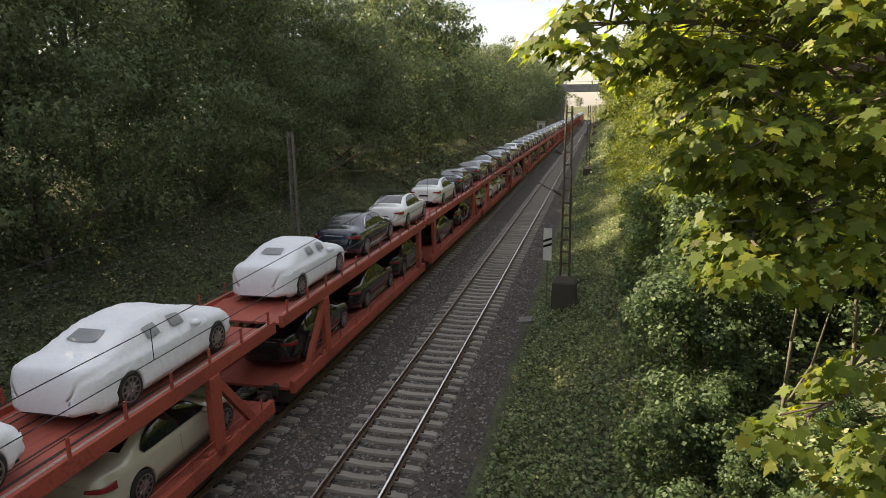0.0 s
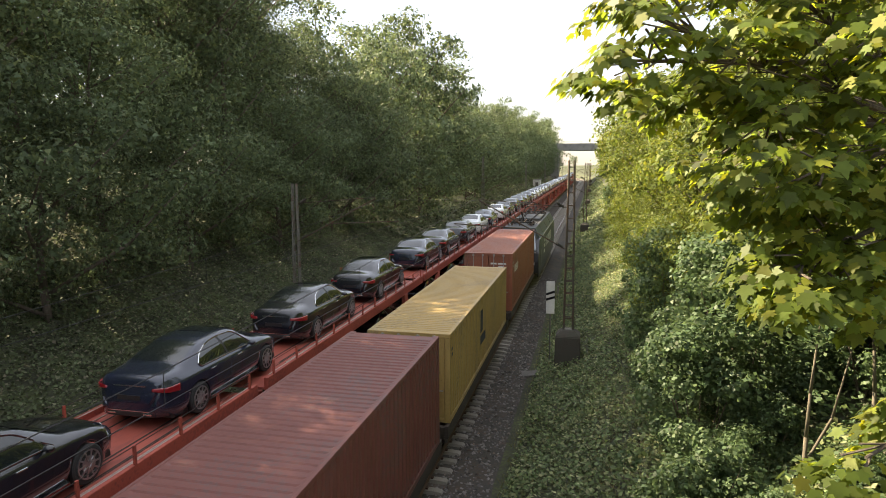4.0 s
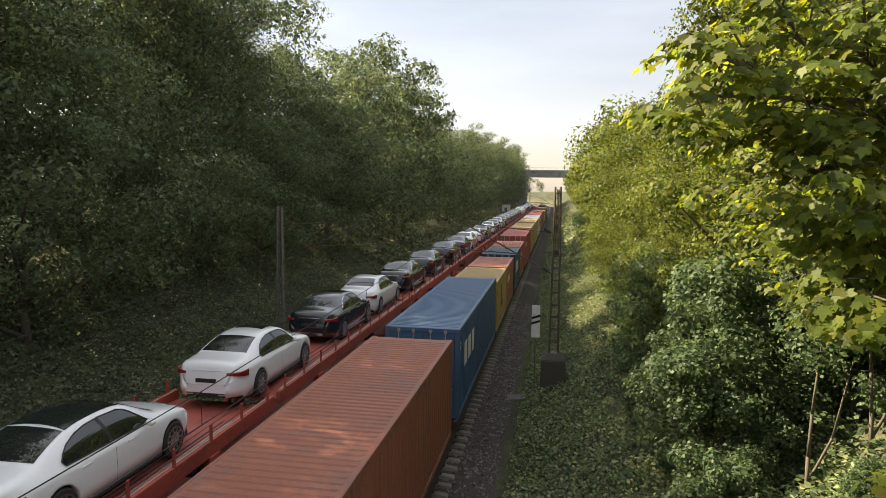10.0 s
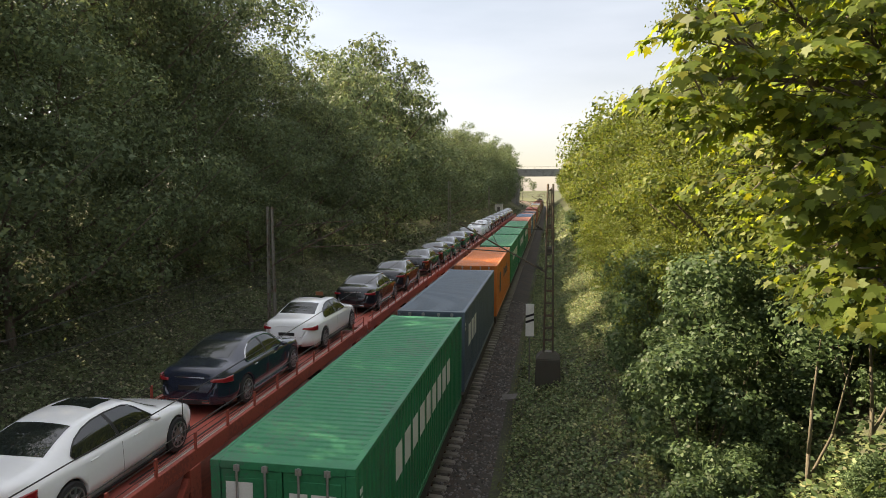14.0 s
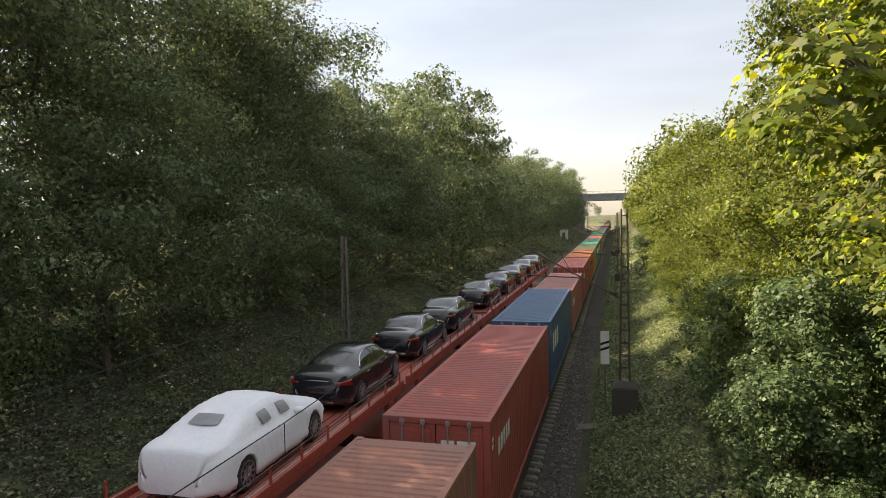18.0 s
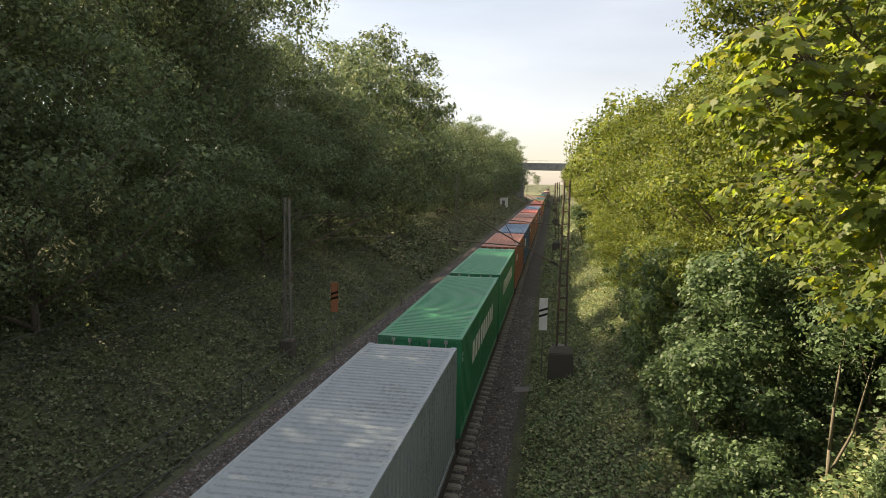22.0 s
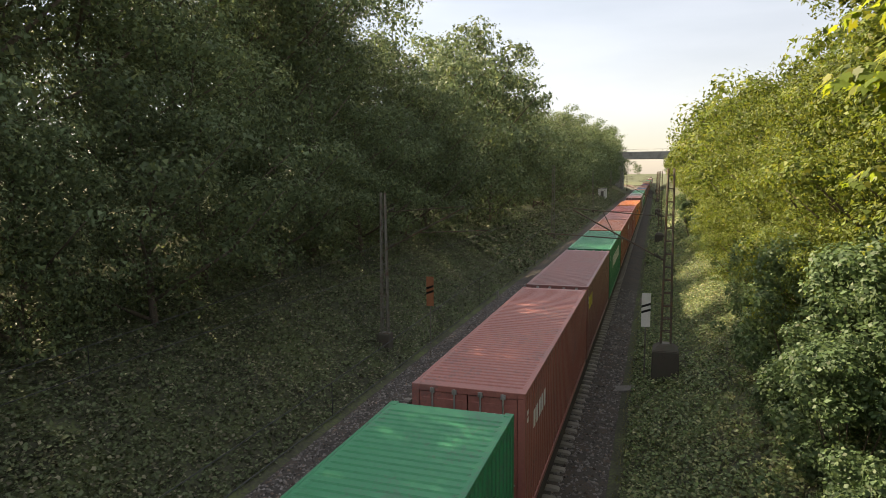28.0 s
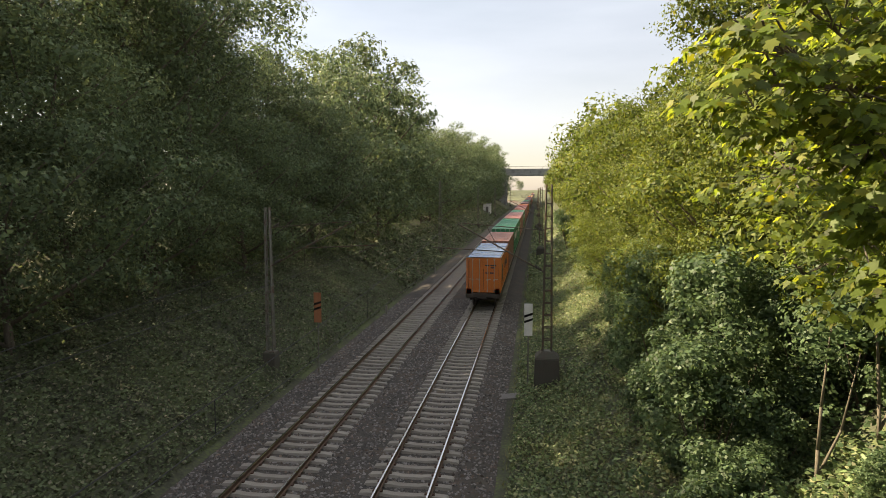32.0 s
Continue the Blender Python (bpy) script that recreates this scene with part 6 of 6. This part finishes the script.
def wrapped_car():
    ob = empty("car", "", "car")
    bm = car_shell(0.035)
    for v in bm.verts:
        x, y, z = v.co
        # slack cloth: folds that run down the flanks and small creases on top
        fold = math.sin(26 * y + 9 * z) * 0.5 + noise.noise((x * 3, y * 6, z * 5))
        v.co.x += 0.014 * fold * (1 if x > 0 else -1) * (1 if abs(x) > 0.5 else 0.2)
        v.co.z += 0.02 * noise.noise((x * 4, y * 3, 2.0)) + 0.012 * noise.noise((x * 9, y * 8, 5.0))
    bmesh.ops.subdivide_edges(bm, edges=[e for e in bm.edges if e.calc_length() > 0.12], cuts=1, smooth=0.6)
    part("cover", bm, M_wrap, ob, "white cloth transport cover", smooth=True)
    for s in (-1, 1):
        for y0, y1 in ((1.85, 2.2), (2.6, 2.98)):
            def film_at(u, v):
                p = side_point(y0 + (y1 - y0) * u - 0.06 * v, 0.25 + 0.5 * v, 0.062)
                return (s * p.x, p.y, p.z)
            part("cover_window", grid_bm(film_at, 3, 3), M_wrap_window, ob, "grey film window")
        for y in (REAR_AXLE, FRONT_AXLE):
            road_wheel(ob, s * 0.83, y)
        bm = bmesh.new()
        vs = bmesh.ops.create_uvsphere(bm, u_segments=10, v_segments=7, radius=1)["verts"]
        bmesh.ops.scale(bm, vec=(0.13, 0.1, 0.085), verts=vs)
        bmesh.ops.translate(bm, vec=(s * 0.99, 3.2, 1.0), verts=vs)
        part("side_mirror", bm, M_wrap, ob, smooth=True)
    part("cover_window", top_pane(0.98, 1.34, 0.5, 0.48, 0.07), M_wrap_window, ob, "grey film window")
    part("floor_pan", boxes((-0.8, 0.8, 0.25, 4.7, 0.2, 0.3)), M_trim, ob)
    part("rear_bumper", boxes((-0.52, 0.52, 0.0, 0.08, 0.24, 0.31), bevel=0.02), M_trim, ob)
    tagged(ob, "new car wrapped in a white cloth cover on a red wagon", "car", "cars on the car train")
    return ob


DECK, LOW_DECK, UNIT = 3.08, 0.98, 31.27


def car_wagon():
    """A double-deck car wagon in two halves, its origin under its rear end; it reaches along +y."""
    ob = empty("car_wagon", "red double-deck car wagon with railings along its upper deck", "wagon", group="car wagons")
    for a in (0.2, 15.9):
        L = 15.2
        z = DECK
        part("upper_deck", boxes((-1.26, 1.26, a + 1.5, a + L - 1.5, z - 0.09, z - 0.02)), M_red_deck, ob)
        for y, k in ((a + 1.5, -1), (a + L - 1.5, 1)):          # the hinged, sloping ends of the deck
            bm = bmesh.new()
            vs = [bm.verts.new(p) for p in ((-1.26, y, z - 0.02), (1.26, y, z - 0.02), (1.26, y + k * 1.5, z - 0.14), (-1.26, y + k * 1.5, z - 0.14))]
            bm.faces.new(vs)
            bmesh.ops.recalc_face_normals(bm, faces=bm.faces)
            bmesh.ops.solidify(bm, geom=bm.faces[:], thickness=0.06)
            part("deck_flap", bm, M_red_deck, ob)
        for s in (-1, 1):
            part("wheel_track", boxes((s * 1.06 - 0.014, s * 1.06 + 0.014, a + 1.6, a + L - 1.6, z - 0.03, z + 0.008)), M_scuff, ob)
            part("deck_groove", boxes(*[(s * x - 0.025, s * x + 0.025, a + 1.6, a + L - 1.6, z - 0.03, z - 0.016) for x in (0.5, 0.86)]), M_dark_steel, ob)
            part("deck_edge", boxes((s * 1.32 - 0.06, s * 1.32 + 0.06, a, a + L, z - 0.22, z + 0.12), bevel=0.02), M_red, ob)
            part("scuffed_edge", boxes((s * 1.28 - 0.015, s * 1.28 + 0.015, a + 0.2, a + L - 0.2, z + 0.118, z + 0.126)), M_scuff, ob)
            n = 12
            for k in range(n):
                y = a + 0.35 + (L - 0.7) * k / (n - 1)
                part("rail_post", boxes((s * 1.36 - 0.02, s * 1.36 + 0.02, y - 0.03, y + 0.03, z + 0.05, z + 0.47)), M_red, ob)
            bm = bmesh.new()
            for zz in (0.28, 0.46):
                bar(bm, (s * 1.36, a + 0.35, z + zz), (s * 1.36, a + L - 0.35, z + zz), 0.016, sides=5)
            part("guard_wire", bm, M_dark_steel, ob)
            part("lower_sill", boxes((s * 1.32 - 0.08, s * 1.32 + 0.08, a + 0.4, a + L - 0.4, 0.76, LOW_DECK + 0.16), bevel=0.02), M_red, ob)
            # solid dark box in place of running gear and the shade beneath the wagon
            part("underframe", boxes((s * 0.95 - 0.2, s * 0.95 + 0.2, a + 0.5, a + L - 0.5, 0.42, 0.78), bevel=0.02), M_wagon, ob)
            bm = bmesh.new()
            for k in range(10):
                y = a + 1.0 + (L - 2.0) * k / 9
                box(bm, s * 1.36 - 0.015, s * 1.36 + 0.015, y - 0.02, y + 0.02, LOW_DECK + 0.1, LOW_DECK + 0.45)
            bar(bm, (s * 1.36, a + 1.0, LOW_DECK + 0.42), (s * 1.36, a + L - 1.0, LOW_DECK + 0.42), 0.02, sides=5)
            part("lower_railing", bm, M_red, ob)
            # the post beside the joint, and the braced post before the wagon's outer end
            inner, outer, k = (a + L - 1.25, a + 2.9, -1) if a < 1 else (a + 1.25, a + L - 2.9, 1)
            part("pillar", boxes((s * 1.32 - 0.08, s * 1.32 + 0.08, inner - 0.23, inner + 0.23, LOW_DECK - 0.1, DECK - 0.2), bevel=0.02), M_red, ob)
            bm = bmesh.new()
            box(bm, s * 1.32 - 0.08, s * 1.32 + 0.08, outer - 0.2, outer + 0.2, LOW_DECK - 0.1, DECK - 0.2, bevel=0.02)
            bar(bm, (s * 1.32, outer + k * 0.15, DECK - 0.42), (s * 1.32, outer + k * 1.5, LOW_DECK + 0.1), 0.14, 0.2)
            box(bm, s * 1.32 - 0.06, s * 1.32 + 0.06, outer - 0.5, outer + 0.5, LOW_DECK + 0.1, LOW_DECK + 0.24, bevel=0.02)
            part("end_pillar", bm, M_red, ob)
        part("lower_deck", boxes((-1.24, 1.24, a + 0.3, a + L - 0.3, LOW_DECK - 0.08, LOW_DECK)), M_red_deck, ob)
        bm = bmesh.new()
        for k in range(9):
            y = a + 0.9 + (L - 1.8) * k / 8
            box(bm, -1.26, 1.26, y - 0.05, y + 0.05, z - 0.21, z - 0.09)
        tagged(part("deck_beams", bm, M_red, ob), kind="stuff")
        for y in (a + 2.3, a + L - 2.3):
            part("wheelset", wheelset_bm(0.37), M_wheel, ob, at=pose(0, y, 0.37))
        for s in (-1, 1):
            for y, k in ((a + 0.3, -1), (a + L - 0.3, 1)):
                part("buffer", buffer_bm(s * 0.875, y, k), M_wagon, ob)
    return ob


LEFT_MOVES = []                         # things of the left-hand train, where they stand at the start, and their height
# rear axles of the cars on the upper decks, tail first: W wrapped, w white, k black, b midnight blue, s silver
UPPER = [(4.2, "W"), (10.2, "W"), (17.7, "W"), (23.5, "b"), (29.2, "p"), (36.5, "p"), (42.3, "b"), (48.8, "k"), (54.3, "b"), (60.2, "k"), (66.1, "k"), (72.4, "s"), (79.6, "k"), (85.4, "k"),
         (91.6, "b"), (97.8, "k"), (104.0, "k"), (111.6, "b"), (116.8, "k"), (123.0, "k"), (128.6, "w"), (134.0, "b"), (141.8, "w"), (147.0, "k"), (153.0, "k"), (159.5, "k"), (164.8, "b"), (171.6, "b"),
         (178.3, "w"), (184.4, "p"), (189.8, "p"), (196.2, "p"), (203.0, "w"), (209.6, "k"), (214.5, "w"), (220.8, "k"), (227.2, "k"), (234.5, "k"), (240.6, "b"), (245.5, "w"), (252.1, "w"),
         (257.9, "b"), (265.8, "w"), (271.8, "b"), (277.5, "w"), (284.5, "k"), (290.2, "k"), (297.0, "k"), (302.4, "k"), (307.8, "b"), (314.2, "k"), (320.8, "k"), (328.8, "W"), (335.0, "W"),
         (341.0, "k"), (347.3, "k"), (353.0, "k"), (360.9, "k"), (367.2, "b"), (373.2, "k"), (379.7, "k"), (385.4, "k")]
LOWER = "KKBEE" "KKBKK" "EVVKK" "KBKKK" "KKKKB"


def car_train():
    kinds = {"W": wrapped_car(), "w": saloon("white"), "p": saloon("white", True), "k": saloon("black"), "b": saloon("blue"), "s": saloon("silver"), "K": saloon("black", low=True), "B": saloon("blue", low=True), "E": saloon("beige", low=True), "V": saloon("white", low=True)}
    fresh = set(kinds)

    def put(c, q, z):
        if c in fresh:
            fresh.remove(c)
            ob = kinds[c]
        else:
            ob = copy_thing(kinds[c], Matrix())
        LEFT_MOVES.append((ob, q - REAR_AXLE, z))
        return ob

    for q, c in UPPER:
        put(c, q, DECK + 0.01)
    i = 0
    for k in range(-1, 4):
        for off in (2.6, 8.0, 13.0, 20.4, 26.2):
            put(LOWER[i], 15.3 + UNIT * k + off, LOW_DECK)
            i += 1
    first = car_wagon()
    for k in range(-1, 12):
        w = first if k == -1 else copy_thing(first, Matrix())
        LEFT_MOVES.append((w, 15.3 + UNIT * k, 0))


car_train()


def run(t):
    """How far the car train has come after t seconds: it slows a little."""
    ts, vs = (0, 1.5, 4.5, 6, 10, 14, 18, 22, 32), (20.3, 20.1, 18.8, 18.2, 17.5, 17, 16.5, 16, 15.5)
    a = np.linspace(0, t, 401)
    v = np.interp(a, ts, vs)
    return float(np.sum((v[1:] + v[:-1]) / 2) * t / 400)


def motions():
    for ob, q in RIGHT_MOVES:
        walk(ob, [(0, pose(RIGHT, q, 0)), (32, pose(RIGHT, q + SPEED * 32, 0))])
    times = (0, 2, 4, 6, 8, 10, 13, 16, 19, 22, 27, 32)
    far = [run(t) for t in times]
    for ob, q, z in LEFT_MOVES:
        walk(ob, [(t, pose(LEFT, q - s, z)) for t, s in zip(times, far)])


motions()
